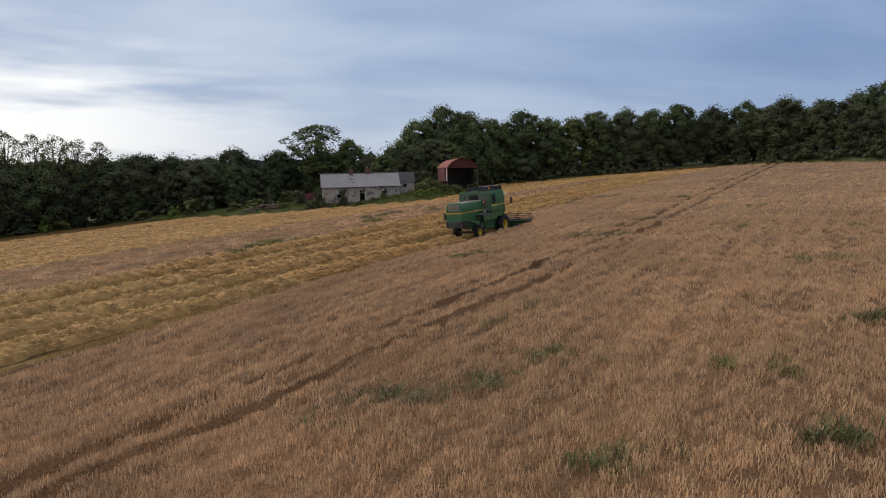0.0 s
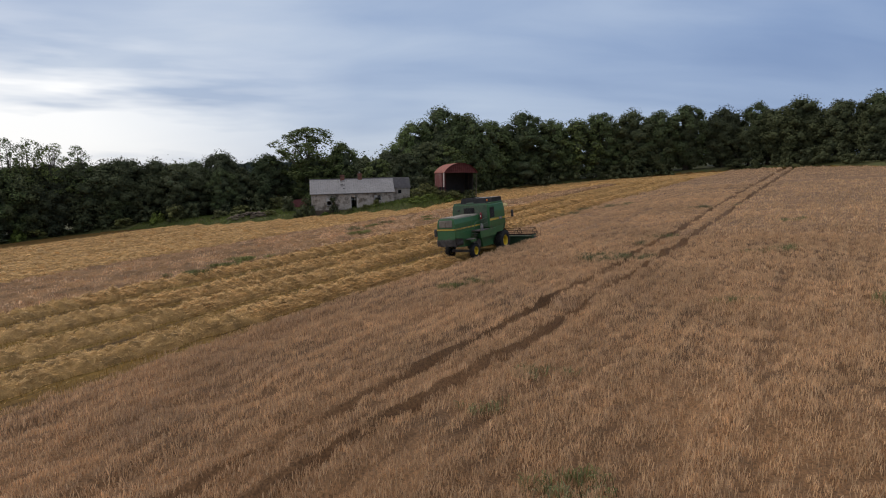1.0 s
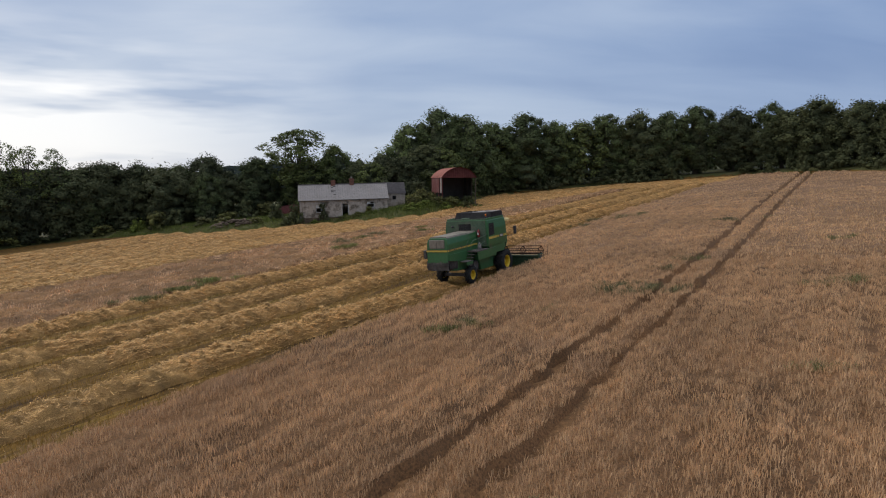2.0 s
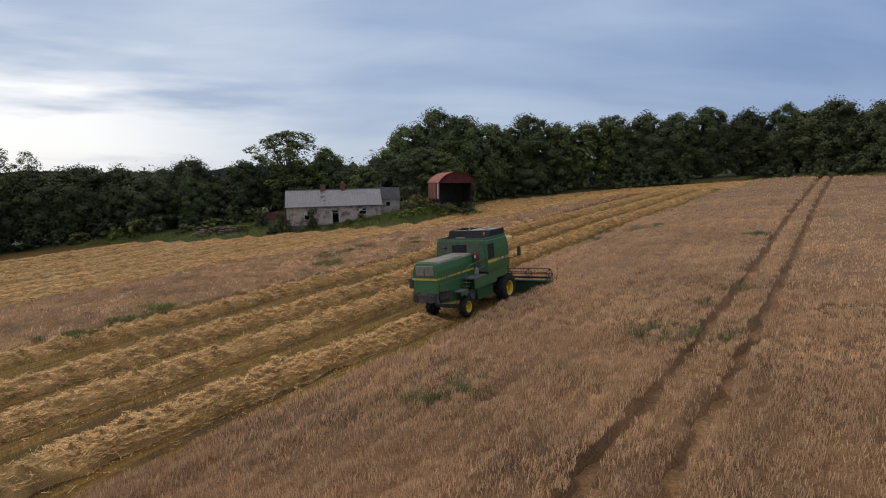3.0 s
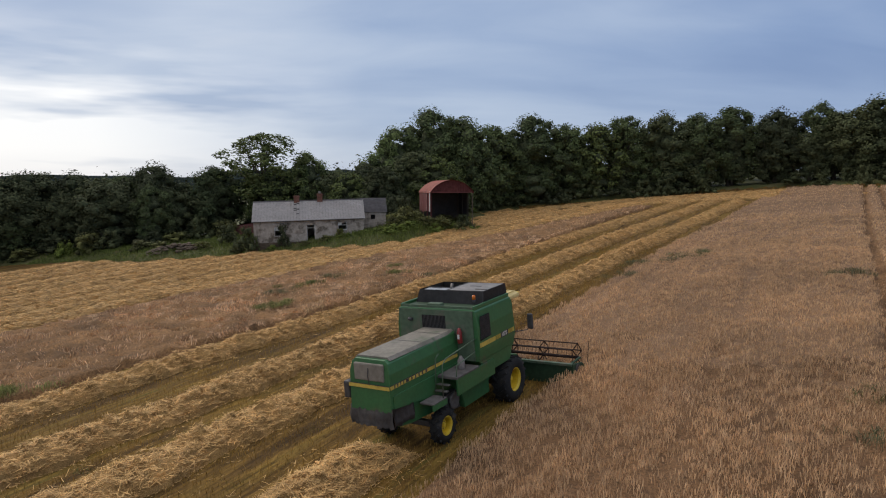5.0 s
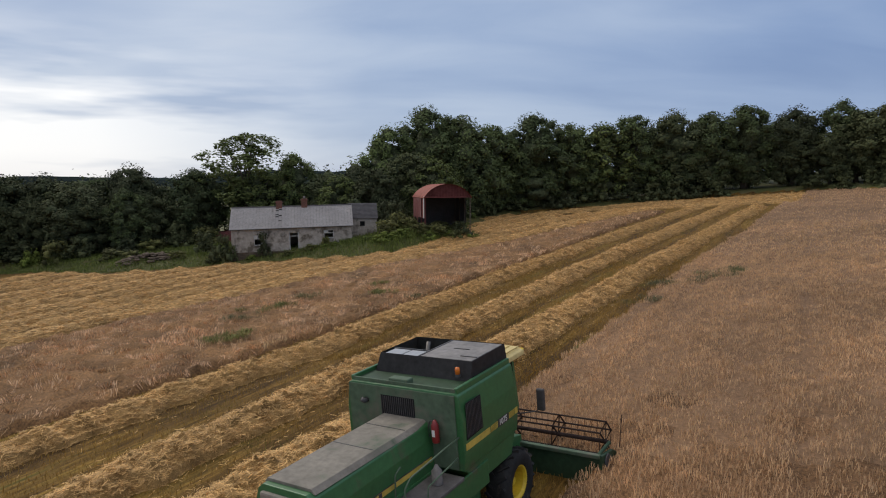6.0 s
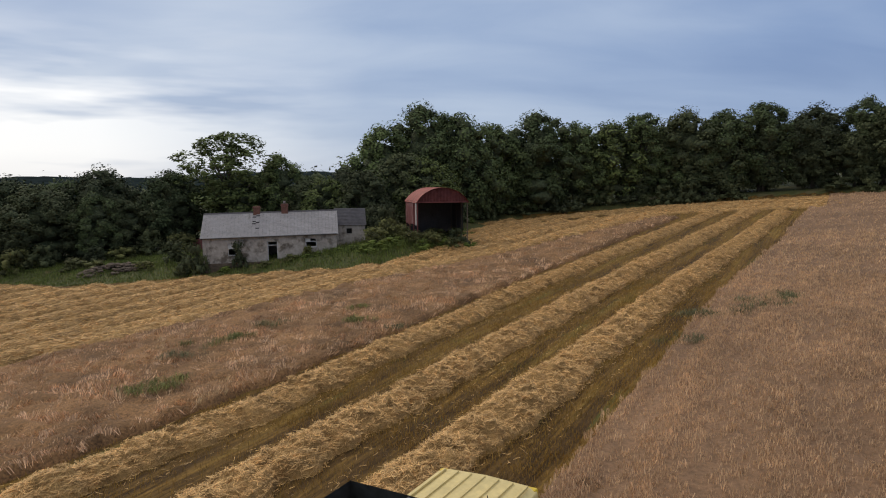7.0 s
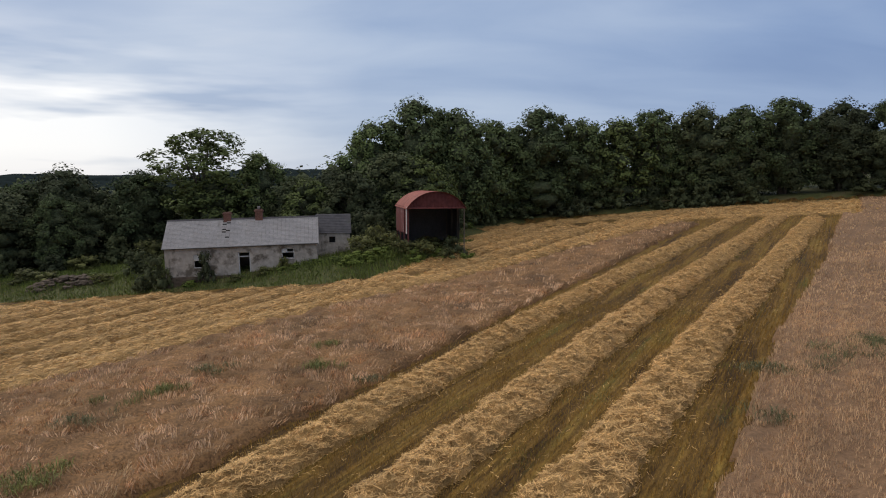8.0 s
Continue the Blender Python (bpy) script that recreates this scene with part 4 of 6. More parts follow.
    part("name_panel", box(0.713, 0.717, -5.290, -3.72, 2.15, 2.24), M["black"], hood)
    bars_decal("name_mark", hood, M["stripe"], 0.7185, -5.250, -4.720, 2.155, 2.235, 4)
    bars_decal("name_mark", hood, M["stripe"], 0.7185, -4.630, -3.76, 2.155, 2.235, 5)
    # lower side panels
    part("side_panel", prism([(-4.820, 1.52), (-3.0, 1.30), (-2.0, 1.30), (-2.0, 1.96), (-5.370, 1.96), (-5.370, 1.60)], 0.66, 0.73, bevel=0.012), M["green"], c)
    part("side_panel", prism([(-2.3, 0.62), (-0.75, 0.62), (-0.75, 1.6), (-2.6, 1.6)], 0.62, 1.02, bevel=0.03), M["green"], c, "green elevator housing with dust")
    part("side_panel", prism([(-2.3, 0.62), (-0.75, 0.62), (-0.75, 1.6), (-2.6, 1.6)], -1.02, -0.62, bevel=0.03), M["green"], c)
    part("belt_guard", prism([(-3.2, 0.72), (-2.3, 0.62), (-2.3, 1.25), (-3.0, 1.25)], 0.66, 0.84, bevel=0.02), M["black"], c, "black belts and pulleys")
    pul = bmesh.new()
    for py, pz, r in ((-2.7, 0.98, 0.26), (-3.35, 1.15, 0.16), (-2.1, 1.1, 0.12)):
        lathe([(r, 0.84), (r, 0.92), (r * 0.85, 0.925), (r * 0.3, 0.88), (0, 0.88)], 20, into=pul)
        for v in pul.verts[-100:]:
            v.co.y += py
            v.co.z += pz
    part("pulleys", pul, M["steel"], c, "", True)

    # grain tank body
    tank = part("grain_tank", prism([(-1.54, 1.98), (-1.58, 2.3), (-1.58, 3.05), (-1.50, 3.55), (-1.42, 3.60), (1.30, 3.60), (1.38, 3.55), (1.46, 3.05), (1.46, 2.3), (1.42, 1.98)], -1.95, 0.42, axis="y", bevel=0.03), M["green"], c, "green grain tank body with faded paint")
    part("tank_belly", prism([(-1.9, 1.99), (0.4, 1.99), (0.15, 1.5), (-1.3, 1.5)], -1.38, 1.38, bevel=0.02), M["green"], c)
    part("tank_rear", box(-1.48, 1.30, -1.972, -1.952, 2.0, 3.56, 0.008), M["dusty_green"], tank, "tank back wall faded and grey with dust")
    part("tank_rim", box(-1.42, 1.30, -1.90, -1.86, 3.58, 3.68, 0.01), M["dusty_green"], tank)
    part("tank_rim", box(1.26, 1.34, -1.90, 0.40, 3.57, 3.70, 0.02), M["green"], tank)
    part("tank_rim", box(-1.46, -1.38, -1.90, 0.40, 3.57, 3.70, 0.02), M["green"], tank)
    part("tank_floor", box(-1.38, 1.26, -1.86, -1.05, 3.602, 3.612), M["header_green"], tank, "dark green sunken deck behind the extension")
    part("deck_box", box(-0.42, 0.10, -1.88, -1.66, 3.60, 3.74, 0.03), M["dusty_green"], tank)
    # grille and side screen
    for name, x0, x1, z0, z1 in (("rear_grille", -0.58, 0.30, 2.90, 3.38),):
        # Black plate stands in for the unlit depth behind the bars.
        g = part(name, box(x0, x1, -1.985, -1.975, z0, z1), M["dark"], tank, "dark radiator grille")
        for k in range(17):
            u = x0 + 0.02 + (x1 - x0 - 0.04) * k / 16
            part("grille_bar", box(u - 0.008, u + 0.008, -2.00, -1.984, z0 + 0.01, z1 - 0.01), M["black"], g)
    # This screen's plate is also black in place of a shaded hollow.
    sc = part("side_screen", prism([(-1.86, 2.62), (-1.18, 2.66), (-1.22, 3.38), (-1.80, 3.38)], 1.452, 1.470, bevel=0.004), M["dark"], tank, "dark slatted air screen")
    for k in range(12):
        v = -1.82 + 0.58 * k / 11
        part("grille_bar", box(1.468, 1.480, v - 0.008, v + 0.008, 2.68, 3.36), M["black"], sc)
    part("exhaust", tube([(-0.98, -1.95, 3.22), (-0.98, -2.06, 3.22), (-1.0, -2.12, 3.26)], 0.055, 10), M["black"], tank, "stubby black exhaust pipe", True)
    part("tank_stripe", box(1.462, 1.468, -1.90, -0.90, 2.42, 2.56), M["stripe"], tank, "yellow stripe")
    bars_decal("stripe_mark", tank, M["stripe"], 1.464, -0.86, -0.55, 2.42, 2.56, 6, 0.55)
    bars_decal("stripe_mark", tank, M["stripe"], 1.464, -0.02, 0.25, 2.42, 2.56, 5, 0.55)
    part("tank_stripe", box(1.462, 1.468, 0.26, 0.40, 2.42, 2.56), M["stripe"], tank)
    part("number_panel", box(1.462, 1.466, -0.54, -0.04, 2.40, 2.58), M["black"], tank)
    fc = bpy.data.curves.new("model_number", "FONT")
    fc.body, fc.size, fc.extrude = "1075", 0.19, 0.003
    fc.materials.append(M["white"])
    num = new("model_number", fc)
    num.parent = tank
    num.matrix_basis = Matrix(((0, 0, 1, 1.470), (1, 0, 0, -0.50), (0, 1, 0, 2.43), (0, 0, 0, 1)))
    # tank extension above
    ext = bmesh.new()
    lo, hi = (-1.30, 1.26, -1.22, 0.44), (-1.22, 1.24, -1.08, 0.40)
    a = [ext.verts.new(p) for p in ((lo[0], lo[2], 3.60), (lo[1], lo[2], 3.60), (lo[1], lo[3], 3.60), (lo[0], lo[3], 3.60))]
    b = [ext.verts.new(p) for p in ((hi[0], hi[2], 4.020), (hi[1], hi[2], 4.020), (hi[1], hi[3], 4.020), (hi[0], hi[3], 4.020))]
    for k in range(4):
        ext.faces.new((a[k - 1], a[k], b[k], b[k - 1]))
    bmesh.ops.solidify(ext, geom=ext.faces[:], thickness=0.025)
    extension = part("tank_extension", ext, M["black"], c, "black sheet metal grain tank extension")
    part("tank_cover", box(-0.12, 1.20, -1.04, 0.36, 3.980, 4.020, 0.012), M["cover"], extension, "grey tank lid with dents")
    for u in (0.30, 0.78):
        part("lid_rib", box(u, u + 0.42, -0.30 - 0.5 * (u > 0.5), -0.285 - 0.5 * (u > 0.5), 4.020, 4.035), M["black"], extension)
    for u0, u1 in ((-1.14, -0.68), (-0.64, -0.20)):
        part("tank_pane", box(u0, u1, -1.02, -0.62, 3.970, 3.995, 0.006), M["pane"], extension, "pale clear panel")
    part("tank_bar", box(-1.2, -0.14, -0.60, -0.56, 3.960, 4.010), M["black"], extension)
    part("tank_bar", box(-0.17, -0.13, -1.05, 0.36, 3.960, 4.025), M["black"], extension)
    part("grain_auger", tube([(-0.6, -0.2, 3.5), (-0.6, 0.0, 4.040)], 0.05, 10), M["steel"], extension, "steel filling auger", True)
    beacon = part("beacon", lathe([(0.055, 0.0), (0.055, 0.10), (0.045, 0.14), (0.0, 0.15)], 14), M["orange"], extension, "amber warning beacon", True, m=pose(0.98, -1.27, 3.78, 0, -90, 0))
    part("beacon_base", lathe([(0.06, -0.06), (0.06, 0.0), (0.0, 0.0)], 14), M["black"], beacon)

    # cab in front of the tank
    # Opaque dark block in place of glass and an unlit cab.
    cab = part("cab", prism([(0.44, 1.5), (1.75, 1.5), (2.0, 1.9), (1.85, 3.2), (0.44, 3.2)], -1.05, 0.65, bevel=0.03), M["dark"], c, "cab as one dark block between green pillars")
    for u in (-1.06, 0.60):
        part("cab_pillar", prism([(1.72, 1.5), (1.80, 1.5), (2.04, 1.9), (1.89, 3.2), (1.80, 3.2), (1.95, 1.9)], u, u + 0.06), M["green"], cab)
        part("cab_pillar", box(u, u + 0.06, 0.46, 0.56, 1.5, 3.2), M["green"], cab)
    roof = bmesh.new()
    prism([(-1.14, 3.18), (-1.12, 3.30), (-0.9, 3.37), (-0.2, 3.40), (0.5, 3.37), (0.70, 3.30), (0.72, 3.18)], 0.46, 2.45, axis="y", bevel=0.02, into=roof)
    roof_part = part("cab_roof", roof, M["cream"], cab, "faded yellow ribbed cab roof", True)
    for k in range(7):
        u = -0.95 + 0.25 * k
        part("roof_rib", box(u, u + 0.03, 0.50, 2.38, 3.36 + 0.02 * (1 - abs(u + 0.2)), 3.40 + 0.02 * (1 - abs(u + 0.2)), 0.006), M["cream"], roof_part)
    part("roof_visor", box(-1.10, 0.68, 2.40, 2.52, 3.16, 3.33, 0.03), M["yellow"], roof_part, "bright yellow roof edge")
    part("aerial", tube([(0.5, 1.3, 3.4), (0.5, 1.28, 3.75)], 0.008, 5), M["black"], roof_part)
    arm = part("mirror_arm", tube([(1.40, 0.50, 2.34), (1.85, 0.62, 2.42), (1.98, 0.62, 2.62)], 0.016, 6), M["black"], c)
    part("mirror", box(1.88, 2.08, 0.55, 0.65, 2.46, 2.98, 0.04), M["black"], arm, "black door mirror")
    arm = part("mirror_arm", tube([(-1.40, 0.50, 2.34), (-1.85, 0.62, 2.42), (-1.98, 0.62, 2.62)], 0.016, 6), M["black"], c)
    part("mirror", box(-2.08, -1.88, 0.55, 0.65, 2.46, 2.98, 0.04), M["black"], arm)

    # engine platform with ladder, rails, extinguisher and can
    deck = part("platform", box(0.70, 1.42, -3.25, -1.98, 1.82, 1.90, 0.01), M["canvas"], c, "dusty service platform")
    part("platform_side", box(1.36, 1.42, -3.25, -1.0, 1.35, 1.86, 0.012), M["green"], deck)
    low = part("step", box(0.74, 1.22, -4.25, -3.55, 1.36, 1.41, 0.01), M["canvas"], c, "lower service step covered in chaff")
    part("step_side", box(1.16, 1.22, -4.25, -3.55, 1.20, 1.40, 0.01), M["green"], low)
    for k in range(2):
        part("rung", box(0.80, 1.22, -3.56 + 0.12 * k, -3.42 + 0.12 * k, 1.52 + 0.15 * k, 1.55 + 0.15 * k, 0.006), M["steel"], deck)
    rail = bmesh.new()
    tube([(1.18, -3.70, 1.40), (1.18, -3.62, 2.35), (1.20, -3.45, 2.50), (1.30, -2.35, 2.66), (1.36, -1.98, 2.72)], 0.018, 8, into=rail)
    tube([(1.36, -3.20, 1.88), (1.36, -3.15, 2.22), (1.38, -2.10, 2.35)], 0.016, 8, into=rail)
    tube([(0.80, -3.50, 1.45), (0.80, -3.40, 2.45), (0.82, -3.25, 2.55)], 0.016, 8, into=rail)
    part("hand_rail", rail, M["dusty_green"], deck, "grey-green tubular hand rail", True)
    part("oil_can", lathe([(0.0, 0.0), (0.10, 0.0), (0.11, 0.02), (0.11, 0.28), (0.06, 0.34), (0.035, 0.40), (0.0, 0.40)], 16), M["cover"], deck, "pale oil drum on the platform", True, m=pose(1.08, -2.45, 1.90, 0, -90, 0))
    fx = part("fire_extinguisher", lathe([(0.0, 0.0), (0.075, 0.0), (0.08, 0.02), (0.08, 0.36), (0.05, 0.43), (0.025, 0.47), (0.0, 0.47)], 16), M["red"], c, "red fire extinguisher", True, m=pose(0.86, -2.08, 2.58, 0, -90, 0))
    part("hose", tube([(0.86, -2.08, 3.03), (0.78, -2.12, 3.04), (0.72, -2.12, 2.9), (0.74, -2.12, 2.7)], 0.012, 6), M["black"], fx, m=pose(0.86, -2.08, 2.58, 0, -90, 0).inverted())
    part("data_plate", box(0.83, 0.90, -2.165, -2.158, 2.72, 2.86), M["white"], fx, m=pose(0.86, -2.08, 2.58, 0, -90, 0).inverted())

    # wheels
    for s in (-1, 1):
        w = new("front_wheel")
        w.parent, w.matrix_basis = c, pose(s * 1.22, 0.28, 0.77)
        wheel(w, "front_wheel", 0, 0, 0.79, 0.56, 0.38, s, 18)
        w = new("rear_wheel")
        w.parent, w.matrix_basis = c, pose(s * 0.98, -3.52, 0.52, 0, 0, 0)
        wheel(w, "rear_wheel", 0, 0, 0.53, 0.34, 0.27, s, 14)
    part("rear_axle", box(-0.85, 0.85, -3.62, -3.44, 0.42, 0.60, 0.03), M["black"], c)
    part("front_axle", box(-1.0, 1.0, 0.10, 0.46, 0.55, 0.92, 0.04), M["black"], c)
    lamp_l = part("side_lamp", box(-1.02, -0.80, -5.40, -5.15, 1.72, 2.22, 0.05), M["black"], c, "black rear lamp bracket")
    part("lamp_arm", tube([(-0.70, -5.270, 2.0), (-0.86, -5.270, 2.0)], 0.02, 6), M["black"], lamp_l)

    # header with table, end dividers and reel
    part("feeder_house", prism([(0.4, 1.5), (0.4, 0.8), (2.2, 0.35), (2.2, 1.05)], -0.6, 0.6, bevel=0.02), M["green"], c, "green feeder housing")
    head = new("header")
    head.parent, head.matrix_basis = c, pose(0, 0.45, -0.12)
    half = 2.75
    part("back_wall", prism([(1.70, 0.22), (1.76, 0.22), (1.78, 0.97), (1.72, 0.97)], -half, half, bevel=0.008), M["header_green"], head, "green header back plate")
    part("back_beam", box(-half, half, 1.62, 1.76, 0.91, 1.01, 0.02), M["dusty_green"], head)
    part("table", prism([(1.76, 0.20), (2.75, 0.16), (2.75, 0.20), (1.76, 0.26)], -half, half), M["steel"], head, "worn steel cutting table")
    for s in (-1, 1):
        part("end_divider", prism([(1.66, 0.18), (3.05, 0.14), (3.7, 0.22), (3.0, 0.55), (2.5, 0.84), (1.66, 1.00)], s * half - 0.05, s * half + 0.05, bevel=0.02), M["header_green"], head, "green header end plate")
        part("reel_arm", tube([(s * (half - 0.06), 1.72, 0.98), (s * (half - 0.06), 2.57, 0.98)], 0.045, 8), M["header_green"], head)
        part("divider_rod", tube([(s * (half + 0.04), 3.0, 0.55), (s * (half + 0.08), 3.22, 1.50)], 0.014, 6), M["rust"], head, "thin upright divider rod")
        part("drive_pulley", lathe([(0.20, -0.02), (0.20, 0.02), (0.16, 0.025), (0.05, 0.02), (0.0, 0.02)], 20), M["black"], head, m=pose(s * (half + 0.08), 2.0, 0.72))
    screw = bmesh.new()
    tube([(-half + 0.08, 2.12, 0.52), (half - 0.08, 2.12, 0.52)], 0.16, 14, into=screw)
    part("auger", screw, M["steel"], head, "intake auger drum", True)
    flight = bmesh.new()
    prev = None
    for k in range(140):
        u = -half + 0.12 + (2 * half - 0.24) * k / 139
        a = (1 if u < 0 else -1) * k * 0.42
        r1, r2 = 0.16, 0.27
        pair = [flight.verts.new((u, 2.12 + r * math.cos(a), 0.52 + r * math.sin(a))) for r in (r1, r2)]
        if prev and abs(u) > 0.35:
            flight.faces.new((prev[0], prev[1], pair[1], pair[0]))
        prev = pair
    part("auger_flight", flight, M["rust"], head)
    reel = new("reel")
    reel.parent, reel.matrix_basis = c, pose(0, 3.02, 0.86)
    part("reel_shaft", tube([(-half + 0.1, 0, 0), (half - 0.1, 0, 0)], 0.055, 12), M["rust"], reel, "", True)
    spiders = (-2.60, -1.30, 0.0, 1.30, 2.60)
    for u in spiders:
        sp = bmesh.new()
        loops = []
        for radius, spread in ((0.075, 0.42), (0.445, 0.075), (0.515, 0.070)):
            ring = []
            for k in range(6):
                for q in (-1, 1):
                    a = math.pi * k / 3 + 0.26 + q * spread
                    ring.append(sp.verts.new((u - 0.02, radius * math.cos(a), radius * math.sin(a))))
            loops.append(ring)
        for k in range(12):
            sp.faces.new((loops[1][k - 1], loops[1][k], loops[2][k], loops[2][k - 1]))
            if k % 2:
                sp.faces.new((loops[0][k - 1], loops[0][k], loops[1][k], loops[1][k - 1]))
        sp.faces.new(loops[0])
        bmesh.ops.solidify(sp, geom=sp.faces[:], thickness=0.06)
        part("reel_spider", sp, M["rust"], reel, "rusty six-armed reel frame")
    tine = None
    for k in range(6):
        a = math.pi * k / 3 + 0.26
        part("reel_bar", tube([(-half + 0.15, 0.5 * math.cos(a), 0.5 * math.sin(a)), (half - 0.15, 0.5 * math.cos(a), 0.5 * math.sin(a))], 0.024, 6), M["rust"], reel)
        for j in range(30):
            u = -half + 0.22 + (2 * half - 0.44) * j / 29
            if tine is None:
                tine = part("tine", box(-0.004, 0.004, -0.03, -0.02, -0.17, 0.0), M["rust"], reel)
                other = tine
            else:
                other = new("tine", tine.data)
                other.parent = reel
            other.matrix_basis = Matrix.Translation((u, 0.5 * math.cos(a), 0.5 * math.sin(a)))
    return c


combine_harvester()

# ------------------------------------------------------------ the ruined cottage
def cottage():
    LONG, DEEP, EAVE, RIDGE = 13.53, 5.5, 2.75, 5.02
    base = Matrix.Translation((-20.84, 109.5, 8.2 - EAVE)) @ pose(0, 0, 0, 0, 0, 11.0) @ pose(0, 0, 0, 0, -1.15, 0)
    c = thing("cottage", base, "derelict single-storey whitewashed cottage with a slate roof", "house")
    t = 0.45
    holes = [(2.45, 3.30, 0.75, 1.95), (6.38, 7.45, -0.0, 2.08), (10.28, 11.42, 1.30, 2.25)]
    front = part("wall", pierced(LONG, EAVE, t, holes), M["wall"], c, "grey weathered whitewashed stone wall")
    part("wall", pierced(LONG, EAVE, t, [(4.0, 4.8, 1.0, 2.0), (9.0, 9.8, 1.0, 2.0)], y0=DEEP - t), M["wall"], c)
    for u in (0.0, LONG - t):
        part("wall", prism([(t, 0), (DEEP - t, 0), (DEEP - t, EAVE), (DEEP / 2, RIDGE - 0.14), (t, EAVE)], u, u + t), M["wall"], c)
    part("inside_wall", box(4.6, 4.8, t, DEEP - t, 0, EAVE), M["wall"], c)
    part("inside_wall", box(8.6, 8.8, t, DEEP - t, 0, EAVE), M["wall"], c)
    part("wall_base", box(-0.3, LONG + 0.3, -0.2, DEEP + 0.3, -1.4, -0.01), M["rubble"], c)
    # roof of slates laid in courses, each slope a part
    over, rise = 0.22, RIDGE - EAVE
    run = DEEP / 2
    slope = math.hypot(run, rise)
    for side in (0, 1):
        bm = bmesh.new()
        courses = 22
        rng = random.Random(7 + side)
        for k in range(courses):
            a, b = -over + (run + over) * k / courses, -over + (run + over) * (k + 1.12) / courses
            za, zb = EAVE + a * rise / run, EAVE + min(b, run) * rise / run
            b = min(b, run)
            u = -0.18
            while u < LONG + 0.15:
                w = min(0.36, LONG + 0.18 - u)
                lift = rng.uniform(0.0, 0.018)
                if not (side == 0 and 4.9 < u + 0.18 < 5.75 and 5 < k < 21 and rng.random() < (0.34 if 12 < k < 19 else 0.14)):
                    pts = [(u, a, za + 0.035 + lift), (u + w - 0.01, a, za + 0.035 + lift), (u + w - 0.01, b, zb + 0.02), (u, b, zb + 0.02)]
                    if side:
                        pts = [(p[0], DEEP - p[1], p[2]) for p in pts]
                    top = [bm.verts.new(p) for p in pts]
                    low = [bm.verts.new((p[0], p[1], p[2] - 0.02)) for p in pts]
                    bm.faces.new(top)
                    for q in range(4):
                        bm.faces.new((top[q - 1], top[q], low[q], low[q - 1]))
                u += w
        tagged(part("roof_slope", bm, M["slate"], c, "pale grey slates with some slipped or missing"), kind="stuff")
        ys = (0.05, run) if side == 0 else (DEEP - 0.05, run)
        under = bmesh.new()
        vs = [under.verts.new(p) for p in ((0.02, ys[0], EAVE - 0.03), (LONG - 0.02, ys[0], EAVE - 0.03), (LONG - 0.02, ys[1], RIDGE - 0.06), (0.02, ys[1], RIDGE - 0.06))]
        under.faces.new(vs)
        # Black sheet painted as the loft's darkness where slates are missing.
        part("roof_void_sheet", under, M["dark"], c)
    rng = random.Random(3)
    for k in range(30):
        u = -0.15 + (LONG + 0.3) * k / 30
        part("ridge_tile", prism([(run - 0.16, RIDGE - 0.08), (run, RIDGE + 0.06), (run + 0.16, RIDGE - 0.08)], u, u + (LONG + 0.3) / 30 - 0.01), M["slate_dark"], c, m=pose(0, 0, rng.uniform(0, 0.02)))
    part("gutter", tube([(-0.1, -0.27, EAVE - 0.16), (LONG + 0.1, -0.27, EAVE - 0.12)], 0.05, 8), M["black"], c, "dark broken gutter")
    for k, (u, tall) in enumerate(((5.24, 0.66), (8.15, 0.85))):
        stack = part("chimney", box(u - 0.34, u + 0.34, run - 0.30, run + 0.30, RIDGE - 0.55, RIDGE + tall, 0.02), M["brick"], c, "weathered red-brick chimney stack")
        part("chimney_cap", box(u - 0.43, u + 0.43, run - 0.35, run + 0.35, RIDGE + tall - 0.22, RIDGE + tall - 0.12, 0.01), M["brick"], stack)
        if k:
            part("chimney_pot", tube([(u, run, RIDGE + tall), (u, run, RIDGE + tall + 0.28)], 0.13, 12), M["cover"], stack, "pale clay chimney pot", True)
    # broken windows and door frame
    for x0, x1, z0, z1 in (holes[0], holes[2]):
        w = new("window")
        w.parent = c
        fr = bmesh.new()
        for a in ((x0, x0 + 0.07, z0, z1), (x1 - 0.07, x1, z0, z1), (x0, x1, z1 - 0.07, z1), (x0, x1, z0, z0 + 0.06), (x0, x1, (z0 + z1) / 2 + 0.08, (z0 + z1) / 2 + 0.14)):
            box(a[0], a[1], 0.10, 0.16, a[2], a[3], into=fr)
        part("window_frame", fr, M["frame_white"], w, "flaking white timber frame")
        part("window_sill", box(x0 - 0.08, x1 + 0.08, -0.07, 0.2, z0 - 0.09, z0, 0.01), M["wall"], w)
        part("pane", box(x0 + 0.07, x0 + 0.50, 0.125, 0.132, (z0 + z1) / 2 + 0.14, z1 - 0.07), M["frame_white"], w, "pale boarded pane")
    d = new("doorway")
    d.parent = c
    fr = bmesh.new()
    for a in ((6.38, 6.47, 0, 2.08), (7.36, 7.45, 0, 2.08), (6.38, 7.45, 2.0, 2.08), (6.38, 7.45, 1.62, 1.69)):
        box(a[0], a[1], 0.12, 0.2, a[2], a[3], into=fr)
    part("door_frame", fr, M["frame_white"], d, "white timber door frame, door missing")
    part("floor", box(t, LONG - t, t, DEEP - t, -0.008, 0.02), M["rubble"], c)
    return c


cottage()


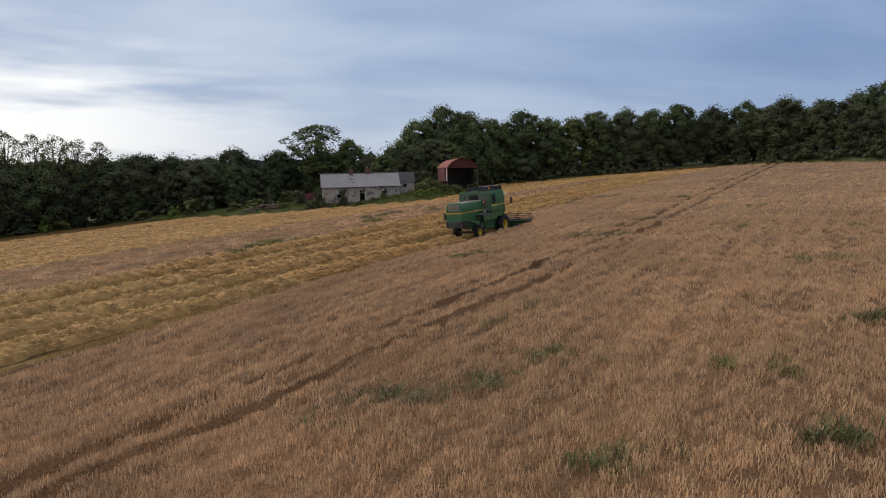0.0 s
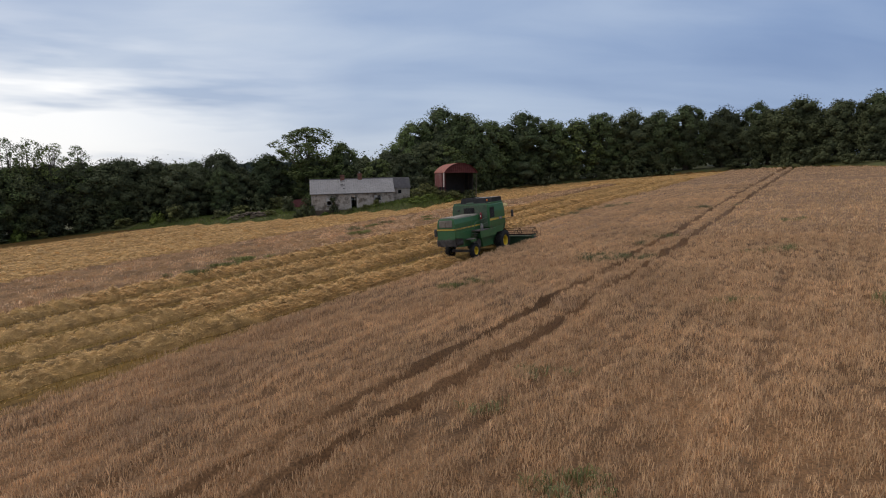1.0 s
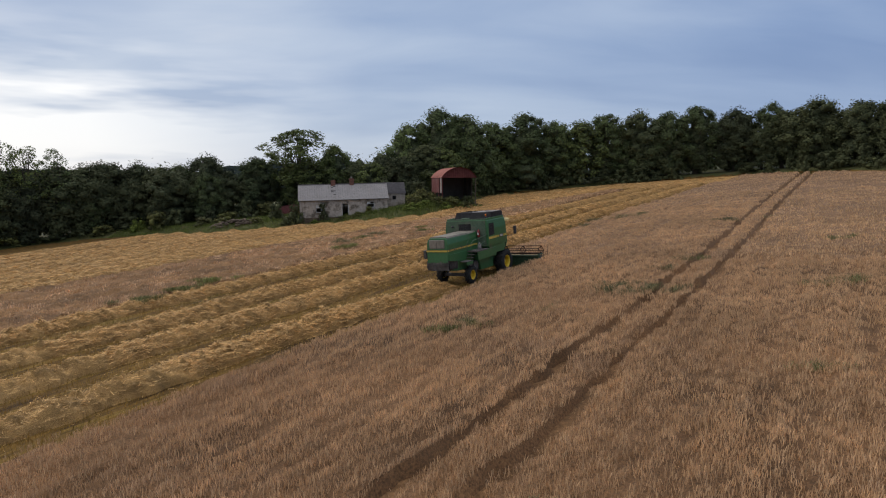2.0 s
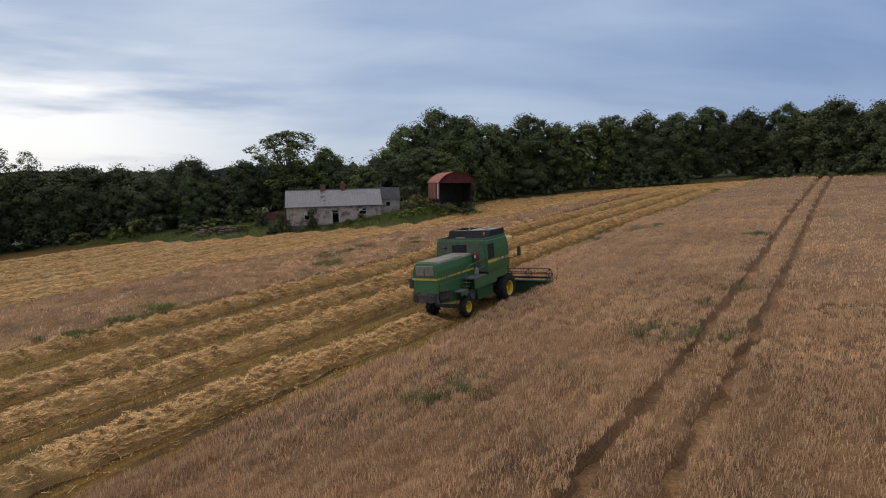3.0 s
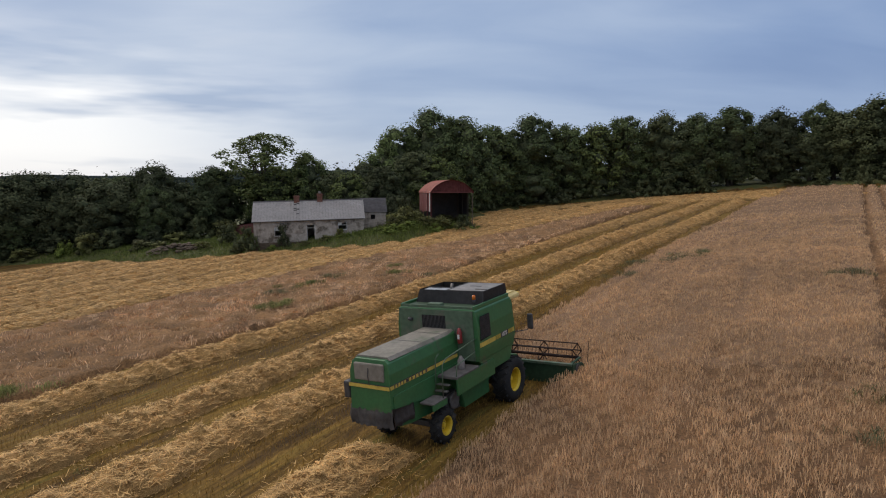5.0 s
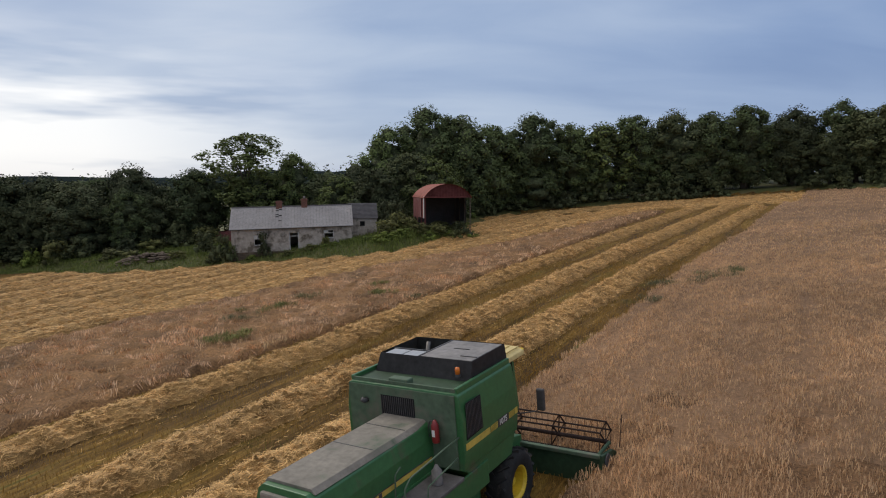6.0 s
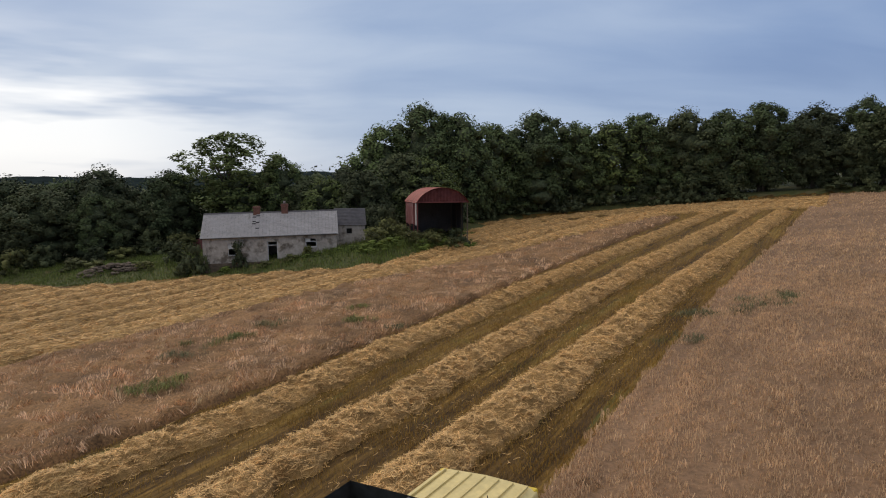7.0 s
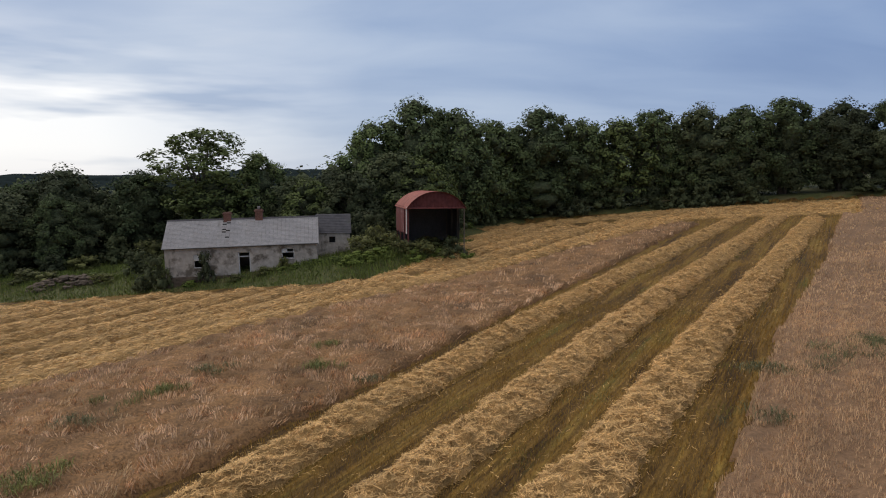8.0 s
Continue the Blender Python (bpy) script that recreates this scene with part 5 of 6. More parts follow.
def outbuilding():
    m = Matrix.Translation((-8.3, 115.6, 6.5)) @ pose(0, 0, 0, 0, 0, 11.0)
    c = thing("outbuilding", m, "small dark-roofed stone outhouse behind the cottage", "shed")
    part("wall", pierced(3.2, 2.55, 0.4, [(1.15, 1.75, 1.55, 2.15)]), M["wall"], c, "stained whitewashed wall")
    part("wall", pierced(3.2, 2.55, 0.4, [], y0=3.6), M["wall"], c)
    for u in (0.0, 2.8):
        part("wall", prism([(0.4, 0), (3.6, 0), (3.6, 2.55), (2.0, 4.25), (0.4, 2.55)], u, u + 0.4), M["wall"], c)
    for side in (0, 1):
        bm = bmesh.new()
        for k in range(12):
            a, b = -0.15 + 2.15 * k / 12, -0.15 + 2.15 * (k + 1.1) / 12
            b = min(b, 2.0)
            pts = [(-0.15, a, 2.62 + a * 0.85 + 0.03), (3.35, a, 2.62 + a * 0.85 + 0.03), (3.35, b, 2.62 + b * 0.85), (-0.15, b, 2.62 + b * 0.85)]
            if side:
                pts = [(p[0], 4.0 - p[1], p[2]) for p in pts]
            top = [bm.verts.new(p) for p in pts]
            low = [bm.verts.new((p[0], p[1], p[2] - 0.03)) for p in pts]
            bm.faces.new(top)
            for q in range(4):
                bm.faces.new((top[q - 1], top[q], low[q], low[q - 1]))
        tagged(part("roof_slope", bm, M["slate_dark"], c, "dark mossy slates"), kind="stuff")
    # Black panel stands in for the unlit room behind the opening.
    part("dark_room_panel", box(1.15, 1.75, 0.3, 0.32, 1.55, 2.15), M["dark"], c)


outbuilding()


def red_shed():
    m = Matrix.Translation((-30.4, 129.6, land_z(-28.5, 130.5))) @ pose(0, 0, 0, 0, 0, 8.0)
    c = thing("iron_shed", m, "low red corrugated iron shed behind the cottage", "shed")
    bm = corrugated(4.6, 3.0, 0.15, 0.02)
    for v in bm.verts:
        v.co = Vector((v.co.x, v.co.y, 1.30 + 0.16 * v.co.x + v.co.z))
    bmesh.ops.solidify(bm, geom=bm.faces[:], thickness=0.012)
    part("roof", bm, M["iron"], c, "dull red corrugated iron roof", True)
    for y0 in (0.05, 2.9):
        front = bmesh.new()
        for k in range(30):
            u = 4.5 * k / 30
            z = 1.26 + 0.16 * u
            box(u, u + 0.15, y0 + 0.012 * (k % 2), y0 + 0.03 + 0.012 * (k % 2), -0.4, z, into=front)
        part("wall_sheet", front, M["iron"], c)
    part("wall_sheet", box(-0.01, 0.03, 0.05, 2.9, -0.4, 1.26), M["iron"], c)


red_shed()


def hay_barn():
    m = Matrix.Translation((0.87, 112.2, 0)) @ pose(0, 0, 0, 0, 0, 11.5)
    c = thing("hay_barn", m, "open-fronted hay barn with a rusty red curved iron roof", "barn")
    W, D, EAVE, TOP, FLOOR = 5.55, 8.8, 11.68, 13.14, 7.2
    rise = TOP - EAVE
    R = (W * W / 4 + rise * rise) / (2 * rise)
    half = math.asin(W / 2 / R)

    def arc(a, r=R):
        return W / 2 + r * math.sin(a), TOP - R + r * math.cos(a)

    # roof of curved sheets side by side, in the lit tone of the red iron
    sheets = 11
    for k in range(sheets):
        y0, y1 = -0.25 + (D + 0.5) * k / sheets, -0.25 + (D + 0.5) * (k + 1) / sheets + 0.03
        bm = bmesh.new()
        cols, steps = 14, 22
        grid = []
        for j in range(cols + 1):
            y = y0 + (y1 - y0) * j / cols
            w = 0.018 * math.sin(2 * math.pi * y / 0.13)
            grid.append([bm.verts.new((*[arc(half * 1.06 * (2 * i / steps - 1), R + w)[q] if q == 0 else y for q in (0, 1)], arc(half * 1.06 * (2 * i / steps - 1), R + w + 0.004 * (k % 2))[1])) for i in range(steps + 1)])
        for a, b in zip(grid, grid[1:]):
            for i in range(steps):
                bm.faces.new((a[i], a[i + 1], b[i + 1], b[i]))
        part("roof_sheet", bm, M["iron_lit"], c, "curved corrugated sheet, red oxide with the light painted in", True)
    # front gable filled with sheets under the arch
    for y in (0.0, D - 0.04):
        bm = bmesh.new()
        n = 60
        top, low = [], []
        for i in range(n + 1):
            a = half * (2 * i / n - 1)
            x, z = arc(a, R - 0.02)
            w = 0.012 * math.sin(i * 1.9)
            top.append(bm.verts.new((x, y + w, z)))
            low.append(bm.verts.new((x, y + w, EAVE - 0.06)))
        for i in range(n):
            if abs(top[i].co.z - low[i].co.z) > 0.01:
                bm.faces.new((low[i], low[i + 1], top[i + 1], top[i]))
        bmesh.ops.solidify(bm, geom=bm.faces[:], thickness=0.012)
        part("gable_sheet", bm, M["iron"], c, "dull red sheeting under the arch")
    part("front_beam", box(0, W, -0.05, 0.05, EAVE - 0.14, EAVE - 0.04, 0.01), M["iron"], c)
    for x in (0.04, W - 0.12):
        for k in range(4):
            y = 0.04 + (D - 0.16) * k / 3
            part("post", box(x, x + 0.10, y, y + 0.10, FLOOR - 0.8, EAVE, 0.01), M["wood"] if x > 1 else M["iron"], c)
    # left wall: upright sheets that stop above the ground, with a gap
    rng = random.Random(5)
    for k in range(12):
        y0 = 0.12 + (D - 0.2) * k / 12
        if k in (2,):
            continue
        low = 9.15 + rng.uniform(-0.15, 0.1) - 0.02 * k
        bm = bmesh.new()
        n = 12
        a, b = [], []
        for i in range(n + 1):
            y = y0 + (D - 0.2) / 12 * i / n
            w = 0.012 * math.sin(2 * math.pi * y / 0.13)
            a.append(bm.verts.new((-0.02 + w, y, low)))
            b.append(bm.verts.new((-0.02 + w, y, EAVE + 0.02)))
        for i in range(n):
            bm.faces.new((a[i], a[i + 1], b[i + 1], b[i]))
        part("side_sheet", bm, M["frame_white"] if k == 0 else M["iron_flaking"], c, "bare pale zinc sheet" if k == 0 else "rusty red sheet with the paint flaking to bare zinc", True)
    # Two black sheets, added to stand in for the shade inside the barn.
    part("side_sheet", box(W + 0.0, W + 0.02, 2.6, D, 8.4, EAVE), M["black"], c, "black side sheet added to darken the barn's inside")
    part("back_sheet", box(0.05, W - 0.05, D - 0.08, D - 0.06, 7.4, EAVE), M["black"], c, "black back sheet added to darken the barn's inside")


hay_barn()

# rubble heap and stump of a wall by the cottage
def rubble_heap(x, y, r, count, seed, label):
    rng = random.Random(seed)
    bm = bmesh.new()
    for k in range(count):
        a, d = rng.uniform(0, 6.28), r * math.sqrt(rng.random())
        px, py, sz = x + 1.7 * d * math.cos(a), y + 0.8 * d * math.sin(a), rng.uniform(0.12, 0.38)
        h = 0.75 * (1 - d / r) ** 0.8
        b2 = bmesh.new()
        bmesh.ops.create_icosphere(b2, subdivisions=1, radius=sz)
        for v in b2.verts:
            v.co = Vector((v.co.x * 1.3, v.co.y, v.co.z * 0.7)) * rng.uniform(0.75, 1.2)
        b2.transform(Matrix.Translation((px, py, land_z(px, py) + h * rng.uniform(0.6, 1))) @ pose(0, 0, 0, 0, 0, rng.uniform(0, 360)))
        joined(bm, b2)
    ob = part("rubble_heap", bm, M["rubble"])
    tagged(ob, label, "rubble", kind="stuff")


rubble_heap(-32.0, 113.5, 2.4, 150, 9, "low heap of old stones and dead stalks")
# ------------------------------------------------------------ trees, hedge and verge
def leaf_quads(C, n_each, radius, size, rng, squash=0.85, out=None, bias=0.7):
    """Leaf sprays lying on the skin of clumps with centres C and radii; out: which way each clump faces."""
    k = len(C)
    idx = np.repeat(np.arange(k), n_each)
    n = len(idx)
    d = rng.normal(0, 1, (n, 3))
    d /= np.linalg.norm(d, axis=1)[:, None]
    if out is not None:
        d += bias * out[idx]
        d /= np.linalg.norm(d, axis=1)[:, None] + 1e-6
    r = radius[idx][:, None] * np.clip(rng.normal(0.95, 0.20, (n, 1)), 0.5, 1.5)
    P = C[idx] + d * r * np.array([1, 1, squash])
    nor = d + rng.normal(0, 0.42, (n, 3)) + np.array([0, 0, 0.35])
    u = np.cross(rng.normal(0, 1, (n, 3)), nor)
    u /= np.linalg.norm(u, axis=1)[:, None] + 1e-6
    w = np.cross(u, nor)
    w /= np.linalg.norm(w, axis=1)[:, None] + 1e-6
    s = size * rng.uniform(0.5, 1.35, (n, 1))
    return np.stack([P - u * s, P + w * s * 0.6, P + u * s, P - w * s * 0.6], 1).reshape(-1, 3)


def lumps(C, R, rng):
    """Uneven rounded cores inside leaf clumps."""
    V0, Q0 = [], []
    for axis in range(3):
        for sign in (-1, 1):
            b = len(V0)
            for i in (-1, 0, 1):
                for j in (-1, 0, 1):
                    p = [i, j]
                    p.insert(axis, sign)
                    V0.append(p)
            for q in (0, 1, 3, 4):
                quad = (b + q, b + q + 1, b + q + 4, b + q + 3)
                Q0.append(quad if (sign > 0) != (axis == 1) else quad[::-1])
    V0, back = np.unique(np.array(V0), axis=0, return_inverse=True)
    Q0 = back.ravel()[np.array(Q0)]
    V0 = V0 / np.linalg.norm(V0, axis=1)[:, None]
    n = len(V0)
    amp = rng.uniform(0.50, 1.25, (len(C), n, 1))
    V = C[:, None] + V0[None] * R[:, None, None] * amp * np.array([1, 1, 0.85])
    Q = Q0[None] + (np.arange(len(C)) * n)[:, None, None]
    return V.reshape(-1, 3), Q.reshape(-1, 4)


def make_tree(seed, tall, wide, clear, clumps, per, leaf, clump_r, mat, label, airy=0.0, top_heavy=0.5, name="tree"):
    """A tree at the origin: tapered trunk with limbs, and a crown of leaf clumps with an uneven outline."""
    rng = np.random.RandomState(seed)
    root = thing(name, Matrix(), label, "tree", "trees round the field")
    h0 = clear * tall
    ch = tall - h0
    # clump centres: billows on the skin of an uneven egg
    C, F = [], []
    lobes = [(rng.uniform(0, 6.28), rng.uniform(0.1, 0.95), rng.uniform(0.65, 1.15)) for _ in range(9)]
    for j in range(clumps):
        a, t = j * 2.39996 + rng.uniform(-0.5, 0.5), min(1.0, max(0.0, (j + rng.uniform(0, 1)) / clumps))
        prof = math.sqrt(max(0.0, 1 - ((t - 0.4) / 0.6) ** 2)) if t > 0.4 else 0.74 + 0.26 * t / 0.4
        prof *= 1 - 0.35 * top_heavy * max(0.0, 0.5 - t)
        swell = 1.0
        for la, lt, lr in lobes:
            near = math.exp(-((math.cos(a - la) - 1) ** 2 * 3 + (t - lt) ** 2 * 14))
            swell += (lr - 0.88) * near
        q = rng.uniform(0.25 if airy else 0.60, 1.06) * prof * swell * wide / 2 * 0.86
        C.append((q * math.cos(a), q * math.sin(a), h0 + ch * (0.04 + 0.90 * t) * (0.9 + 0.12 * swell)))
        F.append((prof * math.cos(a), prof * math.sin(a), 1.3 * (t - 0.3)))
    C, F = np.array(C), np.array(F)
    R = clump_r * rng.uniform(0.55, 1.35, len(C))
    V = leaf_quads(C, per, R, leaf, rng, out=F)
    # solid cores in the crown and its clumps: they block the sky and paint inner shade
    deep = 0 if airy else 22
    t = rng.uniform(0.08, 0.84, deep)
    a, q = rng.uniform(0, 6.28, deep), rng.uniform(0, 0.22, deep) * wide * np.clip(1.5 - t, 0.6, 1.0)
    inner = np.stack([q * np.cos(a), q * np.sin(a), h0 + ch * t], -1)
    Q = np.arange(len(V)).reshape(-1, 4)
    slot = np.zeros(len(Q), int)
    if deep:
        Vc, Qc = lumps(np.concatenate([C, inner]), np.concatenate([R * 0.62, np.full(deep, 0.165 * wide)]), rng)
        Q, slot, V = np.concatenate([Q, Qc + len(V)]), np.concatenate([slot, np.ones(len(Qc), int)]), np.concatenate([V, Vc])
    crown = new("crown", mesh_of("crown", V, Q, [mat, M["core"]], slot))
    crown.parent = root
    # trunk and limbs
    bm = bmesh.new()
    lean = rng.uniform(-0.04, 0.04, 2) * tall
    r0 = 0.020 * tall + 0.05
    pts = [Vector((lean[0] * k * k, lean[1] * k * k, tall * 0.86 * k)) for k in (0, 0.12, 0.3, 0.5, 0.75, 1.0)]
    tube(pts, 0, 8, into=bm, radii=[r0 * 1.35, r0, r0 * 0.85, r0 * 0.62, r0 * 0.35, r0 * 0.1])
    pick = rng.choice(len(C), min(len(C), 16), replace=False)
    for j in pick:
        c = Vector(C[j])
        k = max(0.18, min(0.85, (c.z / tall - 0.18) * 0.95))
        a = Vector((lean[0] * k * k, lean[1] * k * k, tall * 0.86 * k))
        mid = a.lerp(c, 0.55) + Vector((0, 0, -0.06 * tall * rng.uniform(0.2, 1)))
        tube([a, mid, c], 0, 6, into=bm, radii=[r0 * 0.34, r0 * 0.2, r0 * 0.05])
    part("trunk", bm, M["bark"], root, "", True)
    return root


OAK = "broad dark green hedgerow tree in full leaf"
KINDS = [
    make_tree(201, 16.0, 12.0, 0.08, 66, 134, 0.215, 1.45, M["leaf"], OAK),
    make_tree(202, 14.0, 10.5, 0.05, 60, 134, 0.21, 1.38, M["leaf"], OAK, top_heavy=0.2),
    make_tree(203, 17.0, 10.0, 0.10, 60, 134, 0.205, 1.30, M["leaf"], "tall dark green tree with a rounded crown", top_heavy=0.6),
    make_tree(204, 13.0, 9.0, 0.04, 50, 116, 0.215, 1.35, M["leaf_dark"], "dense nearly black-green tree at the wood's edge"),
    make_tree(205, 15.0, 11.0, 0.04, 54, 124, 0.23, 1.50, M["leaf_dark"], "dense nearly black-green tree at the wood's edge", top_heavy=0.3),
    make_tree(206, 15.5, 10.5, 0.34, 84, 96, 0.17, 0.85, M["leaf_light"], "open ash tree with light showing through its crown", airy=1.0, top_heavy=1.0),
    make_tree(208, 18.0, 7.5, 0.42, 46, 66, 0.17, 0.90, M["leaf_light"], "slender ash tree with a thin broken crown", airy=1.0, top_heavy=0.3),
    make_tree(209, 18.0, 6.0, 0.30, 40, 60, 0.17, 0.85, M["leaf"], "slender ash tree with a thin broken crown", airy=1.0, top_heavy=0.6),
    make_tree(210, 17.0, 9.0, 0.44, 48, 60, 0.17, 0.90, M["leaf_light"], "leaning ash tree with sparse yellowing leaves", airy=1.0, top_heavy=1.0),
    make_tree(207, 12.0, 8.0, 0.04, 50, 104, 0.21, 1.15, M["leaf_light"], "mid-green field maple in full leaf"),
]
KINDS.insert(6, KINDS.pop())
SIZES = (16.0, 14.0, 17.0, 13.0, 15.0, 15.5, 12.0, 18.0, 18.0, 17.0)
USED = set()


def plant(kind, x, y, tall, turn, widen=1.0):
    k = tall / SIZES[kind]
    m = Matrix.Translation((x, y, land_z(x, y) - 0.1)) @ Matrix.Rotation(turn, 4, "Z") @ Matrix.Diagonal((k * widen, k * widen, k, 1))
    if kind not in USED:
        USED.add(kind)
        KINDS[kind].matrix_basis = m
        return KINDS[kind]
    ob = copy_thing(KINDS[kind], Matrix())
    ob.matrix_basis = m
    return ob


# single trees that stand out against the sky: kind, x, y, height
for kind, x, y, tall, widen in [
    (5, -26.8, 134.0, 15.6, 1.75), (0, -20.0, 136.0, 11.8, 0.95),
    (6, -24.5, 132.5, 9.6, 1.3), (1, -34.5, 134.0, 10.8, 1.1), (3, -76.5, 110.0, 12.0, 1.1), (4, -66.0, 123.0, 12.0, 1.2), (3, -69.5, 120.0, 12.0, 1.2), (4, -63.0, 126.0, 11.6, 1.2), (4, -79.5, 105.0, 12.5, 1.1), (4, -72.5, 116.5, 12.0, 1.1),
    (0, 0.0, 142.0, 17.4, 1.05), (0, -6.0, 141.5, 14.8, 1.05), (1, 5.5, 144.0, 15.8, 1.0), (1, 11.0, 150.0, 14.4, 1.0),
    (0, 18.5, 151.0, 15.6, 1.15), (1, 25.5, 153.0, 13.6, 1.05), (6, 31.0, 153.0, 13.2, 1.15), (2, 36.5, 154.5, 14.6, 1.1), (4, 44.0, 153.5, 14.0, 1.1),
    (1, 50.0, 152.5, 13.4, 1.0), (2, 55.0, 150.0, 14.4, 1.15), (4, 62.5, 148.0, 12.6, 1.0), (0, 68.5, 145.0, 13.0, 1.0),
    (4, 73.0, 137.0, 12.6, 1.2), (3, 69.5, 142.0, 11.5, 1.2), (6, 0.5, 132.0, 9.5, 1.3), (1, 5.0, 142.0, 12.0, 1.1), (6, 12.0, 152.5, 11.5, 1.2), (3, -2.5, 131.5, 10.5, 1.1),
    (4, -10.5, 136.0, 8.8, 1.2), (3, -15.5, 134.0, 8.2, 1.25), (6, -12.0, 129.0, 8.0, 1.2), (3, -6.5, 128.0, 8.5, 1.2),
    (7, -77.0, 111.5, 17.6, 1.0), (8, -73.8, 114.5, 17.2, 1.0), (9, -71.4, 116.8, 16.6, 0.9), (7, -68.6, 119.2, 16.0, 1.1), (8, -65.6, 121.6, 15.6, 1.1), (9, -81.0, 106.0, 18.4, 0.9), (4, -43.0, 132.0, 11.8, 1.1), (4, -70.0, 118.0, 10.5, 1.0), (4, -61.0, 127.0, 11.8, 1.1), (3, -50.0, 129.0, 10.4, 1.2),
]:
    plant(kind, x, y, tall, (x * 7.3 + y * 3.1) % 6.28, widen)

# the hedgerow and wood behind, in rows along the field's edge
EDGE = [(-98, 56), (-88, 82), (-82, 103), (-68, 122.5), (-54, 125.2), (-42, 126.0), (-32, 133), (-20, 134), (-9, 129), (1, 130), (5.5, 142), (12, 150.5), (36, 152.5), (52, 150.5), (65, 144.5), (76, 130), (79, 112), (79, 92), (78, 70), (78, 46)]
TALL = [17, 17, 15.6, 13.4, 12.1, 11.6, 10.4, 8.6, 8.4, 10.2, 12, 12.5, 12.5, 12.2, 11.6, 13.2, 13.8, 14.4, 14, 14]
rng = random.Random(77)
run = 0.0
for (ax, ay), (bx, by), ha, hb in zip(EDGE, EDGE[1:], TALL, TALL[1:]):
    seg = math.hypot(bx - ax, by - ay)
    nx, ny = -(by - ay) / seg, (bx - ax) / seg
    d = run
    while d < seg:
        k = d / seg
        for row, (off, grow) in enumerate(((1.0, 0.84), (8.5, 1.0))):
            if row and ax > -30 and round(d * 10) % 3 == 0:
                continue
            x, y = ax + (bx - ax) * k + nx * (off + rng.uniform(-1.5, 1.5)) + rng.uniform(-1.5, 1.5), ay + (by - ay) * k + ny * (off + rng.uniform(-1.5, 1.5))
            tall = (ha + (hb - ha) * k) * grow * rng.uniform(0.70, 1.08)
            dark = x > 40 or x < -36
            kind = rng.choice((3, 4, 3, 4, 1) if x > 0 else (1, 3, 4, 0)) if dark else rng.choice((3,) if dark else (1, 3, 4, 6, 0))
            plant(kind, x, y, tall, rng.uniform(0, 6.28), rng.uniform(0.95, 1.25))
        d += rng.uniform(5.0, 6.6)
    run = d - seg


# ---- the depth of the wood behind the first trees
def wood_depth():
    r2 = np.random.RandomState(66)
    C, R = [], []
    for (ax, ay), (bx, by), ha, hb in zip(EDGE, EDGE[1:], TALL, TALL[1:]):
        seg = math.hypot(bx - ax, by - ay)
        nx, ny = -(by - ay) / seg, (bx - ax) / seg
        for j in range(int(seg * 2.2)):
            k, off, v = r2.uniform(0, 1), r2.uniform(11, 22), r2.uniform(0.05, 0.86)
            x, y = ax + (bx - ax) * k + nx * off, ay + (by - ay) * k + ny * off
            C.append((x, y, land_z(x, y) + v * (ha + (hb - ha) * k)))
            R.append(r2.uniform(1.6, 2.6))
    C, R = np.array(C), np.array(R)
    V = leaf_quads(C, 84, R, 0.30, r2)
    # The same shade-coloured cores close the sky gaps here.
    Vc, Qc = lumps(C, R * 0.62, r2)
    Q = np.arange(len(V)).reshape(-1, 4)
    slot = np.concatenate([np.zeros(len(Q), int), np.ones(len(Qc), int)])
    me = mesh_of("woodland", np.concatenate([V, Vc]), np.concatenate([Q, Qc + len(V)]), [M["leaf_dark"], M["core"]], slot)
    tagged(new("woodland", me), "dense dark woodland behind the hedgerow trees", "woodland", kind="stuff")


wood_depth()


# ---- bushes and brambles at the foot of the trees and round the buildings
def make_bush(seed, mat, label, wide=3.0, tall=2.2):
    r2 = np.random.RandomState(seed)
    n = 20
    a, t = r2.uniform(0, 6.28, n), r2.uniform(0, 1, n)
    q = wide / 2 * np.sqrt(r2.uniform(0, 1, n)) * (1.05 - 0.55 * t)
    C = np.stack([q * np.cos(a), q * np.sin(a), 0.1 + tall * 0.8 * t], -1)
    R = 0.55 * r2.uniform(0.6, 1.3, n)
    V = leaf_quads(C, 44, R, 0.11, r2)
    Vc, Qc = lumps(C, R * 0.62, r2)
    Q = np.arange(len(V)).reshape(-1, 4)
    return tagged(new("bush", mesh_of("bush", np.concatenate([V, Vc]), np.concatenate([Q, Qc + len(V)]), [mat])), label, "bush", "hedge bushes", kind="")


BUSHES = [make_bush(301, M["bramble"], "tangled bramble bush at the hedge bottom"), make_bush(302, M["leaf_dark"], "dark leafy hedge bush", 3.4, 2.8), make_bush(303, M["nettle"], "green nettles and young elder", 2.6, 1.6)]
PLACED = set()


def bush(kind, x, y, wide, tall, turn):
    m = Matrix.Translation((x, y, land_z(x, y) - 0.1)) @ Matrix.Rotation(turn, 4, "Z") @ Matrix.Diagonal((wide / 3.0, wide / 3.0, tall / 2.2, 1))
    if kind in PLACED:
        ob = copy_thing(BUSHES[kind], Matrix())
    else:
        ob = BUSHES[kind]
        PLACED.add(kind)
    ob.matrix_basis = m


